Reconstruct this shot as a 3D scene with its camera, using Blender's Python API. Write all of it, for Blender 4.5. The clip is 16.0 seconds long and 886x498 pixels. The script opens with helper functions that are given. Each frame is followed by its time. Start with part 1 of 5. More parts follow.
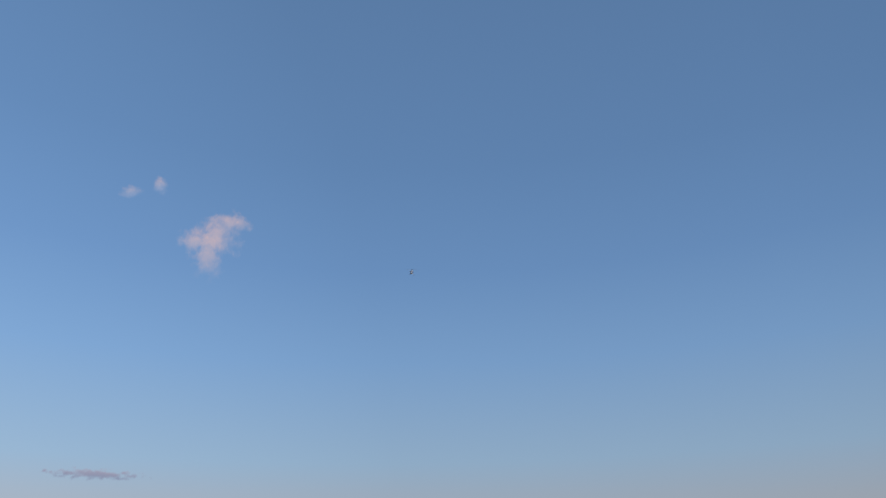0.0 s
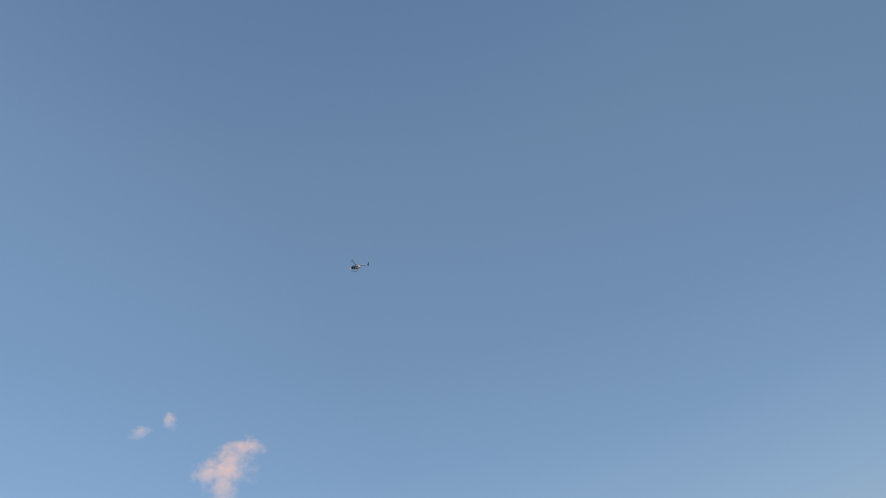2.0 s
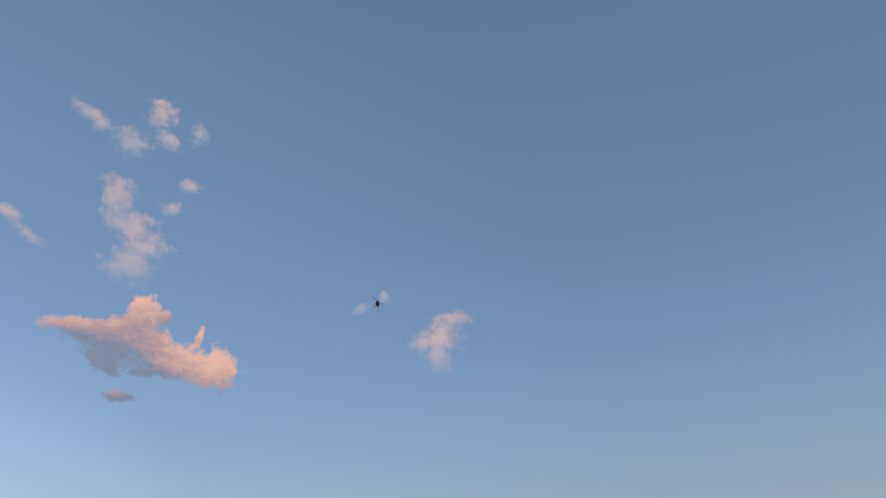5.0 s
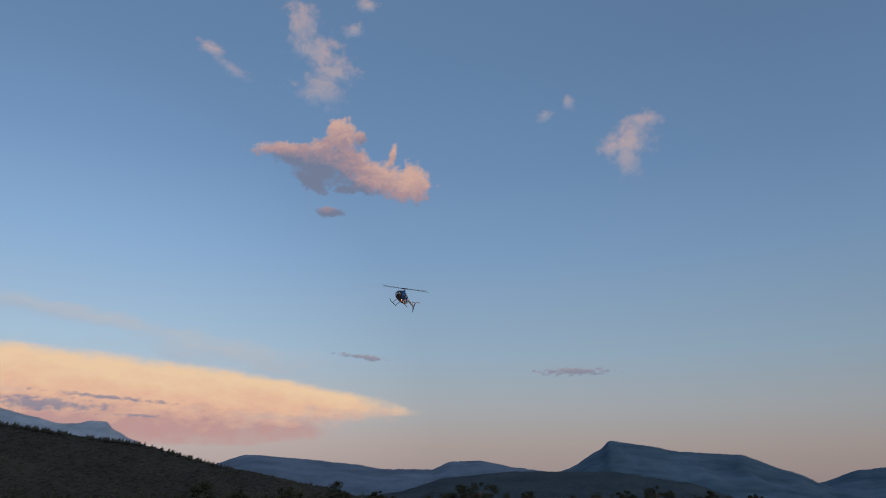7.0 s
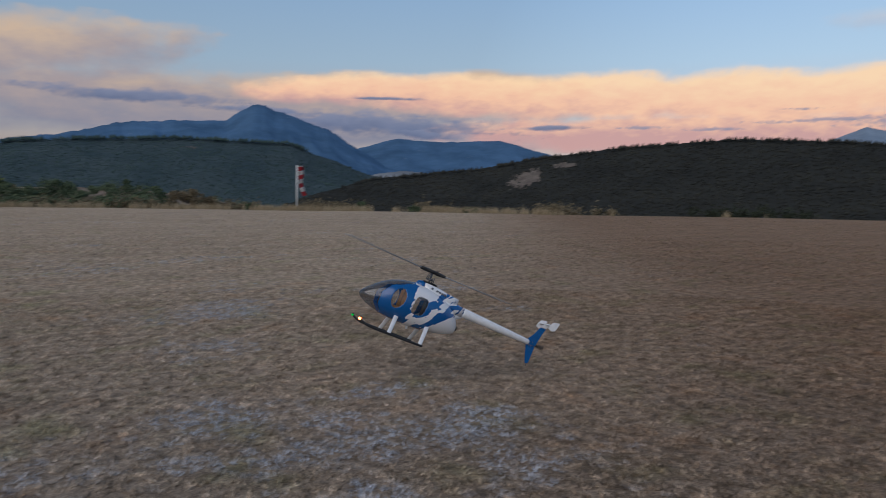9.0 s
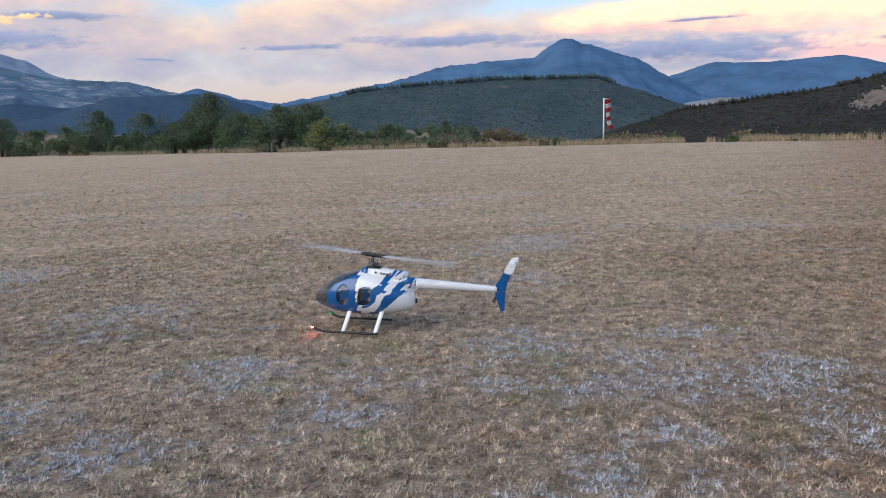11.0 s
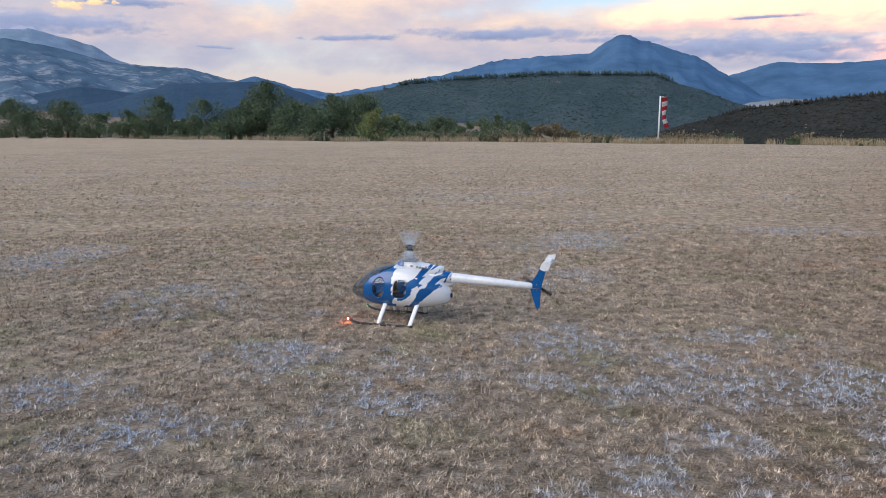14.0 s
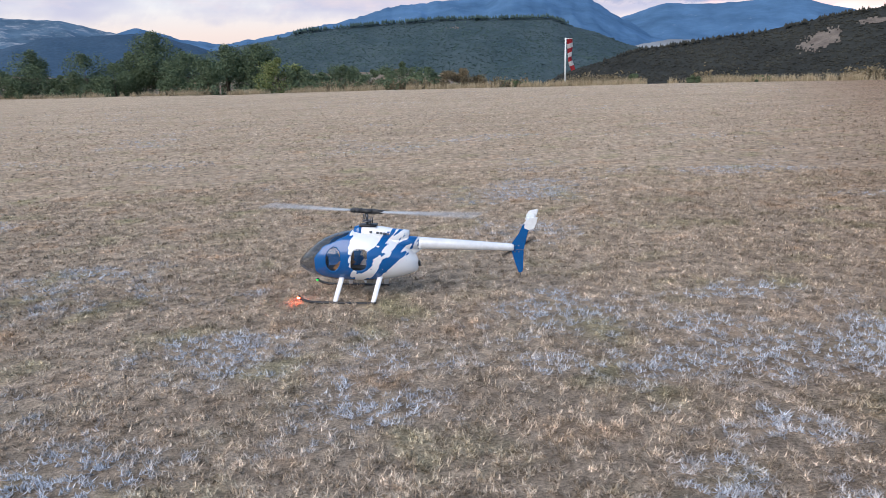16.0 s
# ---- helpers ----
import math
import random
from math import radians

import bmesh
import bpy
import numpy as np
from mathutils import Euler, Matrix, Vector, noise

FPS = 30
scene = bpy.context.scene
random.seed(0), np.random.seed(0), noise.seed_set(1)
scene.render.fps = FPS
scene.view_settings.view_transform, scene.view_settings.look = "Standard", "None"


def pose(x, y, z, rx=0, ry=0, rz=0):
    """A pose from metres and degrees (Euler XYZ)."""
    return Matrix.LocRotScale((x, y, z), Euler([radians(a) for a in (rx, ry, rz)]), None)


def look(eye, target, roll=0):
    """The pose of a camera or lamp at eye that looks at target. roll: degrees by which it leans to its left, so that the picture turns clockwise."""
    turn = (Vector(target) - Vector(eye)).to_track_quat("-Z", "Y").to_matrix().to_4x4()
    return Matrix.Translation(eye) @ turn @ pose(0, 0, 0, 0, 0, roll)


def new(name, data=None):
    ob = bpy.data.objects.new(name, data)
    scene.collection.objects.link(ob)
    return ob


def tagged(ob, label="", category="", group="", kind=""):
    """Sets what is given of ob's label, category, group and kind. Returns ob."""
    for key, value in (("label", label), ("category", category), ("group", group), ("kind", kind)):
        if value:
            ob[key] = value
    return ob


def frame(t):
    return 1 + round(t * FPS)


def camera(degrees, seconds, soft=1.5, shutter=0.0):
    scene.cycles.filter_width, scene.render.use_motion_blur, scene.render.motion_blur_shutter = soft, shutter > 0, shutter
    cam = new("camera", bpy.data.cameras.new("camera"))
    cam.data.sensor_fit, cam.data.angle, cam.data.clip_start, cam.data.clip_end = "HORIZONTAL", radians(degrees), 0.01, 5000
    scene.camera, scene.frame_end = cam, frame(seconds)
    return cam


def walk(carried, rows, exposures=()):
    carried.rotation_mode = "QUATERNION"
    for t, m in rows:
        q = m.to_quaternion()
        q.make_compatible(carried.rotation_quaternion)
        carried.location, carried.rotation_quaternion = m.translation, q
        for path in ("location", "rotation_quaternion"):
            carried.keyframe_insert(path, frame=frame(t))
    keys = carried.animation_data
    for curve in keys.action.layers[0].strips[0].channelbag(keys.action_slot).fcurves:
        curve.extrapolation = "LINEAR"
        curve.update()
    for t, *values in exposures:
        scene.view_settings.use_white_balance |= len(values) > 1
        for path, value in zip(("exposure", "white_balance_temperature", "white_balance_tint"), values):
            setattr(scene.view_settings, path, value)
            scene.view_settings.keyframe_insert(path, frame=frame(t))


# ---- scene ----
EYE = Vector((0.0, 0.0, 1.55))
cam = camera(64.49, 16.0, soft=0.6, shutter=0.18)
CAMERA_ROWS = [
    (0, pose(0.00, 0.00, 1.55, 116.74, 0.95, -127.11)),
    (0.5, pose(0.00, 0.00, 1.55, 125.36, 3.43, -126.23)),
    (1, pose(0.00, 0.00, 1.55, 127.93, 5.79, -125.36)),
    (1.5, pose(0.00, 0.00, 1.55, 129.65, 6.79, -125.03)),
    (2, pose(0.00, 0.00, 1.55, 132.46, 8.60, -121.31)),
    (2.5, pose(0.00, 0.00, 1.55, 135.41, 9.40, -115.30)),
    (3, pose(0.00, 0.00, 1.55, 132.68, 8.83, -112.03)),
    (3.2, pose(0.00, 0.00, 1.55, 131.89, 7.28, -108.82)),
    (5.3, pose(0.00, 0.00, 1.55, 120.87, 2.46, -105.98)),
    (5.5, pose(0.00, 0.00, 1.55, 118.57, 1.93, -105.67)),
    (6, pose(0.00, 0.00, 1.55, 115.33, 0.80, -104.67)),
    (6.2, pose(0.00, 0.00, 1.55, 114.65, 1.51, -102.75)),
    (6.5, pose(0.00, 0.00, 1.55, 112.68, 0.71, -99.74)),
    (7, pose(0.00, 0.00, 1.55, 108.40, -0.68, -91.24)),
    (7.4, pose(0.00, 0.00, 1.55, 102.51, -2.01, -82.05)),
    (7.5, pose(0.00, 0.00, 1.55, 100.63, -2.60, -78.91)),
    (7.8, pose(0.00, 0.00, 1.55, 95.22, -2.59, -70.13)),
    (8, pose(0.00, 0.00, 1.55, 92.09, -2.89, -63.76)),
    (8.2, pose(0.00, 0.00, 1.55, 89.78, -1.70, -57.35)),
    (8.5, pose(0.00, 0.00, 1.55, 87.11, -1.09, -47.09)),
    (8.6, pose(0.00, 0.00, 1.55, 86.35, -0.60, -43.70)),
    (9, pose(0.00, 0.00, 1.55, 85.09, -0.65, -28.27)),
    (9.5, pose(0.00, 0.00, 1.55, 81.53, 2.10, -12.75)),
    (9.6, pose(0.00, 0.00, 1.55, 80.87, 1.82, -11.87)),
    (9.7, pose(0.00, 0.00, 1.55, 80.63, 1.98, -11.04)),
    (12, pose(0.01, -0.02, 1.56, 79.86, 0.91, -1.16)),
    (12.5, pose(0.00, 0.00, 1.55, 79.65, 0.94, -0.17)),
    (13, pose(-0.00, 0.01, 1.55, 79.56, 0.79, 0.27)),
    (13.5, pose(-0.01, 0.01, 1.55, 79.59, 0.49, 0.51)),
    (14, pose(-0.01, 0.01, 1.54, 79.66, 0.46, 0.27)),
    (14.5, pose(-0.02, 0.03, 1.54, 79.76, 0.65, -0.71)),
    (15, pose(-0.11, 0.14, 1.53, 79.97, 0.65, -3.81)),
    (15.5, pose(-0.15, 0.43, 1.51, 77.12, 1.91, -4.14)),
    (16, pose(-0.38, 0.80, 1.47, 75.46, 2.05, -7.70)),
]
EXPOSURES = [(0, -0.09, 5600, 10), (0.7, 0.03, 6050, 10), (1.5, 0.18, 6350, 10), (2.5, 0.27, 6600, 10), (3.2, 0.27, 6700, 10), (5.3, -0.1, 6450, 10), (6.5, -0.33, 6200, 10), (7.0, -0.34, 6050, 10), (7.5, -0.36, 6000, 10),
             (8.0, -0.36, 5950, 10), (8.5, -0.32, 6000, 10), (9.0, -0.11, 5950, 10), (9.6, 0.33, 6000, 10), (12.0, 0.89, 6050, 10), (15.0, 0.92, 6050, 10), (15.5, 1.07, 6050, 10), (16.0, 1.23, 6050, 10)]
walk(cam, CAMERA_ROWS, EXPOSURES)


# ---------------------------------------------------------------- world and sun
def lin(r, g, b):
    return tuple((c / 255 / 12.92 if c / 255 <= 0.04045 else ((c / 255 + 0.055) / 1.055) ** 2.4) for c in (r, g, b)) + (1.0,)


def nd(tree, kind, **inputs):
    n = tree.nodes.new(kind)
    for key, value in inputs.items():
        n.inputs[key.replace("_", " ")].default_value = value
    return n


def ramp(tree, fac, stops, ease="LINEAR"):
    n = tree.nodes.new("ShaderNodeValToRGB")
    n.color_ramp.interpolation = ease
    while len(n.color_ramp.elements) < len(stops):
        n.color_ramp.elements.new(0.5)
    for e, (p, c) in zip(n.color_ramp.elements, stops):
        e.position, e.color = p, c
    tree.links.new(fac, n.inputs["Fac"])
    return n


def sky_world():
    w = bpy.data.worlds.new("evening_sky")
    scene.world = w
    w.use_nodes = True
    t = w.node_tree
    t.nodes.clear()
    out = t.nodes.new("ShaderNodeOutputWorld")
    bg = t.nodes.new("ShaderNodeBackground")
    sky = t.nodes.new("ShaderNodeTexSky")
    sky.sky_type, sky.sun_disc = "NISHITA", False
    sky.sun_elevation, sky.sun_rotation = radians(2.0), radians(-70)
    sky.air_density, sky.dust_density, sky.ozone_density = 1.0, 1.0, 2.0
    co = t.nodes.new("ShaderNodeTexCoord")
    sep = t.nodes.new("ShaderNodeSeparateXYZ")
    t.links.new(co.outputs["Generated"], sep.inputs[0])
    grad = ramp(t, sep.outputs["Z"], [
        (0.0, lin(178, 158, 152)), (0.05, lin(190, 174, 166)), (0.10, lin(186, 187, 187)), (0.17, lin(169, 190, 205)), (0.30, lin(144, 175, 207)),
        (0.42, lin(126, 158, 195)), (0.55, lin(116, 147, 183)), (0.75, lin(109, 138, 172)), (1.0, lin(88, 116, 158))])
    dim = t.nodes.new("ShaderNodeMix")
    dim.data_type, dim.blend_type = "RGBA", "MULTIPLY"
    dim.inputs["Factor"].default_value = 1.0
    t.links.new(sky.outputs[0], dim.inputs[6])
    dim.inputs[7].default_value = (0.12, 0.12, 0.12, 1)
    mix = t.nodes.new("ShaderNodeMix")
    mix.data_type = "RGBA"
    mix.inputs["Factor"].default_value = 0.9
    t.links.new(dim.outputs[2], mix.inputs[6])
    t.links.new(grad.outputs[0], mix.inputs[7])
    # the western half of the sky is a little brighter than the rest
    west = nd(t, "ShaderNodeVectorMath")
    west.operation = "DOT_PRODUCT"
    t.links.new(co.outputs["Generated"], west.inputs[0])
    west.inputs[1].default_value = (0.866, 0.5, 0.0)
    half = t.nodes.new("ShaderNodeMath")
    half.operation = "MULTIPLY_ADD"
    t.links.new(west.outputs["Value"], half.inputs[0])
    half.inputs[1].default_value = half.inputs[2].default_value = 0.5
    lift = ramp(t, half.outputs[0], [(0.0, (0.62, 0.62, 0.62, 1)), (0.45, (0.84, 0.84, 0.84, 1)), (0.72, (0.89, 0.89, 0.89, 1)), (0.93, (1.06, 1.06, 1.06, 1)), (1.0, (1.40, 1.40, 1.40, 1))])
    glow_mix = t.nodes.new("ShaderNodeMix")
    glow_mix.data_type, glow_mix.blend_type = "RGBA", "MULTIPLY"
    glow_mix.inputs["Factor"].default_value = 1.0
    t.links.new(mix.outputs[2], glow_mix.inputs[6])
    t.links.new(lift.outputs[0], glow_mix.inputs[7])
    t.links.new(glow_mix.outputs[2], bg.inputs["Color"])
    bg.inputs["Strength"].default_value = 1.0
    t.links.new(bg.outputs[0], out.inputs[0])


sky_world()
sun_data = bpy.data.lights.new("sun", "SUN")
sun_data.energy, sun_data.angle, sun_data.color = 1.55, radians(60), (1.0, 0.88, 0.77)
sun = new("sun", sun_data)
sun.matrix_world = look((-50, -34, 50), (0, 0, 0))


# ---------------------------------------------------------------- materials
def material(name, rough=0.8, metal=0.0):
    m = bpy.data.materials.new(name)
    m.use_nodes = True
    t = m.node_tree
    b = t.nodes["Principled BSDF"]
    b.inputs["Roughness"].default_value, b.inputs["Metallic"].default_value = rough, metal
    return m, t, b


def noise_fac(t, scale, detail=4.0, rough=0.55, source="Object", stretch=None):
    co = t.nodes.new("ShaderNodeTexCoord")
    n = nd(t, "ShaderNodeTexNoise", Scale=scale, Detail=detail, Roughness=rough)
    if stretch:
        mp = t.nodes.new("ShaderNodeMapping")
        mp.inputs["Scale"].default_value = stretch
        t.links.new(co.outputs[source], mp.inputs[0])
        t.links.new(mp.outputs[0], n.inputs["Vector"])
    else:
        t.links.new(co.outputs[source], n.inputs["Vector"])
    return n.outputs["Fac"]


def mixed(t, fac, a, b, blend="MIX"):
    n = t.nodes.new("ShaderNodeMix")
    n.data_type, n.blend_type = "RGBA", blend
    for socket, v in ((n.inputs["Factor"], fac), (n.inputs[6], a), (n.inputs[7], b)):
        if isinstance(v, (int, float, tuple)):
            socket.default_value = v
        else:
            t.links.new(v, socket)
    return n.outputs[2]


def bump(t, b, height, strength=0.4, distance=0.02):
    n = nd(t, "ShaderNodeBump", Strength=strength, Distance=distance)
    t.links.new(height, n.inputs["Height"])
    t.links.new(n.outputs[0], b.inputs["Normal"])


def speckled(name, dark, light, scale, rough=0.85, relief=0.3, distance=0.02, metal=0.0):
    """A surface that wanders between two colours at two scales."""
    m, t, b = material(name, rough, metal)
    if rough > 0.9:
        b.inputs["Specular IOR Level"].default_value = 0.05
    f1 = ramp(t, noise_fac(t, scale), [(0.3, (*dark, 1)), (0.7, (*light, 1))])
    f2 = ramp(t, noise_fac(t, scale * 7.3), [(0.25, (0.72, 0.72, 0.72, 1)), (0.75, (1.12, 1.12, 1.12, 1))])
    t.links.new(mixed(t, 1.0, f1.outputs[0], f2.outputs[0], "MULTIPLY"), b.inputs["Base Color"])
    if relief:
        bump(t, b, noise_fac(t, scale * 5), relief, distance)
    return m


def field_colours(t, pale=None, gain=1.0):
    """Dry turf: straw, grey and brown, with pale lichen-like patches, at two scales."""
    straw = ramp(t, noise_fac(t, 0.45, 6), [(0.3, (0.425, 0.347, 0.262, 1)), (0.5, (0.48, 0.397, 0.308, 1)), (0.72, (0.395, 0.326, 0.25, 1))])
    warm = ramp(t, noise_fac(t, 1.7, 4), [(0.30, (0.86, 0.91, 0.76, 1)), (0.45, (0.99, 0.965, 0.94, 1)), (0.57, (1.04, 1.015, 1.01, 1)), (0.72, (1.05, 0.91, 0.79, 1))])
    fine = ramp(t, noise_fac(t, 48.0, 6, 0.75, stretch=(1.0, 1.6, 1.0)), [(0.33, (0.46 * gain, 0.45 * gain, 0.44 * gain, 1)), (0.5, (0.98 * gain, 0.98 * gain, 0.98 * gain, 1)), (0.67, (1.45 * gain, 1.44 * gain, 1.43 * gain, 1))])
    base = mixed(t, 1.0, mixed(t, 1.0, straw.outputs[0], warm.outputs[0], "MULTIPLY"), fine.outputs[0], "MULTIPLY")
    lines = ramp(t, noise_fac(t, 1.0, 4, 0.6, stretch=(0.12, 1.5, 1.0)), [(0.32, (0.90, 0.89, 0.88, 1)), (0.5, (1.0, 1.0, 1.0, 1)), (0.7, (1.08, 1.075, 1.07, 1))])
    base = mixed(t, 1.0, base, lines.outputs[0], "MULTIPLY")
    knots = ramp(t, noise_fac(t, 8.0, 6, 0.74), [(0.36, (0.54, 0.535, 0.53, 1)), (0.5, (0.98, 0.98, 0.98, 1)), (0.64, (1.48, 1.48, 1.48, 1))])
    base = mixed(t, 1.0, base, knots.outputs[0], "MULTIPLY")
    # eastwards the turf is painted browner and darker, as shading put into the colour
    co = t.nodes.new("ShaderNodeTexCoord")
    east = t.nodes.new("ShaderNodeMapRange")
    east.interpolation_type = "SMOOTHSTEP"
    across = t.nodes.new("ShaderNodeVectorMath")
    across.operation = "DOT_PRODUCT"
    t.links.new(co.outputs["Object"], across.inputs[0])
    across.inputs[1].default_value = (0.85, -0.53, 0.0)
    t.links.new(across.outputs["Value"], east.inputs["Value"])
    east.inputs["From Min"].default_value, east.inputs["From Max"].default_value = -3.0, 5.5
    base = mixed(t, east.outputs[0], base, mixed(t, 1.0, base, (0.62, 0.525, 0.465, 1), "MULTIPLY"))
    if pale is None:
        # close by, soil and painted shade between tufts darken the colour; lighter straw further out
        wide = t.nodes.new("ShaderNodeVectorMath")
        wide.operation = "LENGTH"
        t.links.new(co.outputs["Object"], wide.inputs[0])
        soil_shade = t.nodes.new("ShaderNodeMapRange")
        t.links.new(wide.outputs["Value"], soil_shade.inputs["Value"])
        soil_shade.inputs["From Min"].default_value, soil_shade.inputs["From Max"].default_value = 3.5, 10.0
        return mixed(t, soil_shade.outputs[0], mixed(t, 1.0, base, (0.90, 0.86, 0.81, 1), "MULTIPLY"), mixed(t, 1.0, base, (1.11, 1.03, 0.92, 1), "MULTIPLY"))
    return mixed(t, pale, base, (0.475, 0.49, 0.535, 1))


def turf_material():
    m, t, b = material("dry_turf", 0.95)
    b.inputs["Specular IOR Level"].default_value = 0.15
    co = t.nodes.new("ShaderNodeTexCoord")
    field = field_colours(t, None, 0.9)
    scrub = ramp(t, noise_fac(t, 0.12, 6), [(0.3, (0.05, 0.06, 0.028, 1)), (0.55, (0.10, 0.095, 0.045, 1)), (0.75, (0.17, 0.14, 0.075, 1))])
    at = t.nodes.new("ShaderNodeAttribute")
    at.attribute_name = "scrub"
    t.links.new(mixed(t, at.outputs["Fac"], field, scrub.outputs[0]), b.inputs["Base Color"])
    bump(t, b, noise_fac(t, 42.0, 7, 0.75), 1.0, 0.03)
    return m


def blade_material(name, tones, rough=0.9, broad=0.0):
    """Blades that differ one from the next, on top of the field's own patches."""
    m, t, b = material(name, rough)
    b.inputs["Specular IOR Level"].default_value = 0.05 if rough > 0.9 else 0.2
    g = t.nodes.new("ShaderNodeNewGeometry")
    tone = ramp(t, g.outputs["Random Per Island"], [(i / max(1, len(tones) - 1), (*c, 1)) for i, c in enumerate(tones)])
    colour = tone.outputs[0]
    if broad:
        patch = ramp(t, noise_fac(t, broad, 5, 0.6), [(0.3, (0.68, 0.70, 0.74, 1)), (0.55, (1, 1, 1, 1)), (0.75, (1.2, 1.15, 1.08, 1))])
        colour = mixed(t, 1.0, colour, patch.outputs[0], "MULTIPLY")
    t.links.new(colour, b.inputs["Base Color"])
    return m


def turf_blade_material():
    m, t, b = material("dry_grass_blades", 0.9)
    b.inputs["Specular IOR Level"].default_value = 0.15
    g = t.nodes.new("ShaderNodeNewGeometry")
    at = t.nodes.new("ShaderNodeAttribute")
    at.attribute_name = "pale"
    tone = ramp(t, g.outputs["Random Per Island"], [(0.0, (0.55, 0.53, 0.50, 1)), (0.3, (0.84, 0.83, 0.81, 1)), (0.65, (1.06, 1.06, 1.05, 1)), (0.92, (1.17, 1.17, 1.16, 1)), (1.0, (1.28, 1.28, 1.28, 1))])
    tuft = t.nodes.new("ShaderNodeAttribute")
    tuft.attribute_name = "tuft"
    clump = ramp(t, tuft.outputs["Fac"], [(0.0, (0.66, 0.645, 0.62, 1)), (0.5, (1.05, 1.05, 1.05, 1)), (1.0, (1.38, 1.38, 1.37, 1))])
    t.links.new(mixed(t, 1.0, mixed(t, 1.0, field_colours(t, at.outputs["Fac"]), tone.outputs[0], "MULTIPLY"), clump.outputs[0], "MULTIPLY"), b.inputs["Base Color"])
    return m


TURF = turf_material()
BLADES = turf_blade_material()
TALL_GRASS = blade_material("tall_dry_grass", [(0.22, 0.17, 0.10), (0.38, 0.30, 0.19), (0.52, 0.43, 0.29), (0.26, 0.21, 0.115)])
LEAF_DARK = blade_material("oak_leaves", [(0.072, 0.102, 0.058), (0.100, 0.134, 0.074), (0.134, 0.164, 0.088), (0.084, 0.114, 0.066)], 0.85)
# darker leaf copy: dusk shade on one side of the field, put into the colour
LEAF_DUSK = blade_material("dusk_shaded_leaves", [(0.022, 0.028, 0.018), (0.036, 0.044, 0.026), (0.05, 0.058, 0.034)], 0.8)
LEAF_LIGHT = blade_material("light_green_leaves", [(0.10, 0.13, 0.04), (0.17, 0.20, 0.07), (0.23, 0.24, 0.10)], 0.7)
LEAF_BROWN = blade_material("olive_brown_twigs", [(0.11, 0.09, 0.055), (0.18, 0.145, 0.088), (0.24, 0.19, 0.12)], 0.8)
FOREST = blade_material("forest_crowns", [(0.034, 0.035, 0.032), (0.044, 0.045, 0.039), (0.059, 0.058, 0.048), (0.038, 0.039, 0.035)], 0.95, 0.03)
# crowns further off: blue haze goes into the leaf tones themselves
FOREST_MID_HAZE = blade_material("hazed_green_crowns", [(0.052, 0.082, 0.082), (0.062, 0.094, 0.090), (0.078, 0.114, 0.098), (0.056, 0.086, 0.086)], 0.95, 0.014)
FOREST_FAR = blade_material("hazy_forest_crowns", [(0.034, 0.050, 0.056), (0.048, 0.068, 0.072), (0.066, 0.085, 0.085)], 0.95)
BARK = speckled("bark", (0.06, 0.045, 0.032), (0.13, 0.10, 0.075), 6.0, 0.9, 0.6)
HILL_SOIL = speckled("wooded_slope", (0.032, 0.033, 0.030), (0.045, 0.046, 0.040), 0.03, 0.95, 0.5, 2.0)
# the three slopes below have distance haze mixed into their base colours
HILL_MID_HAZE = speckled("hazed_green_slope", (0.046, 0.070, 0.078), (0.076, 0.100, 0.104), 0.02, 0.95, 0.5, 3.0)
HILL_DUSK_HAZE = speckled("dark_hazed_slope", (0.030, 0.047, 0.062), (0.048, 0.066, 0.080), 0.02, 0.95, 0.6, 4.0)
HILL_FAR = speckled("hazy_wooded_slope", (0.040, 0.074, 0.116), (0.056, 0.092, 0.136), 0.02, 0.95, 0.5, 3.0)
CLAY = speckled("bare_clay_bank", (0.13, 0.105, 0.085), (0.235, 0.195, 0.16), 0.12, 0.95, 0.6, 1.0)


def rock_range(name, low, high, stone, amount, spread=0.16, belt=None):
    """Distant range: woods coloured blue-grey as painted haze, with pale limestone showing through."""
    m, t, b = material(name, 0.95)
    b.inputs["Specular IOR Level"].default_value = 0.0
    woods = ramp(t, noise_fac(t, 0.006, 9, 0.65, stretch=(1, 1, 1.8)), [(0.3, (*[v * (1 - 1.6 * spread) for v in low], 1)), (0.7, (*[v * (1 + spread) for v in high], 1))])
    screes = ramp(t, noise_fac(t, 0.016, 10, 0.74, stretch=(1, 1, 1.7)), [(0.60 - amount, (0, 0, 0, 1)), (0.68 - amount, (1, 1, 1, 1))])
    bare = screes.outputs[0]
    if belt:
        # bare rock shows on one belt of the slope only
        co, sep = t.nodes.new("ShaderNodeTexCoord"), t.nodes.new("ShaderNodeSeparateXYZ")
        t.links.new(co.outputs["Object"], sep.inputs[0])
        high = t.nodes.new("ShaderNodeMapRange")
        high.inputs["From Max"].default_value = 1000.0
        high.inputs["To Max"].default_value = 1.0
        t.links.new(sep.outputs["Z"], high.inputs["Value"])
        lo, hi = belt
        part_of = ramp(t, high.outputs[0], [((lo - 25) / 1000, (0, 0, 0, 1)), (lo / 1000, (1, 1, 1, 1)), (hi / 1000, (1, 1, 1, 1)), ((hi + 30) / 1000, (0, 0, 0, 1))])
        bare = mixed(t, 1.0, bare, part_of.outputs[0], "MULTIPLY")
    t.links.new(mixed(t, bare, woods.outputs[0], (*stone, 1)), b.inputs["Base Color"])
    bump(t, b, noise_fac(t, 0.012, 8), 0.8, 12.0)
    return m


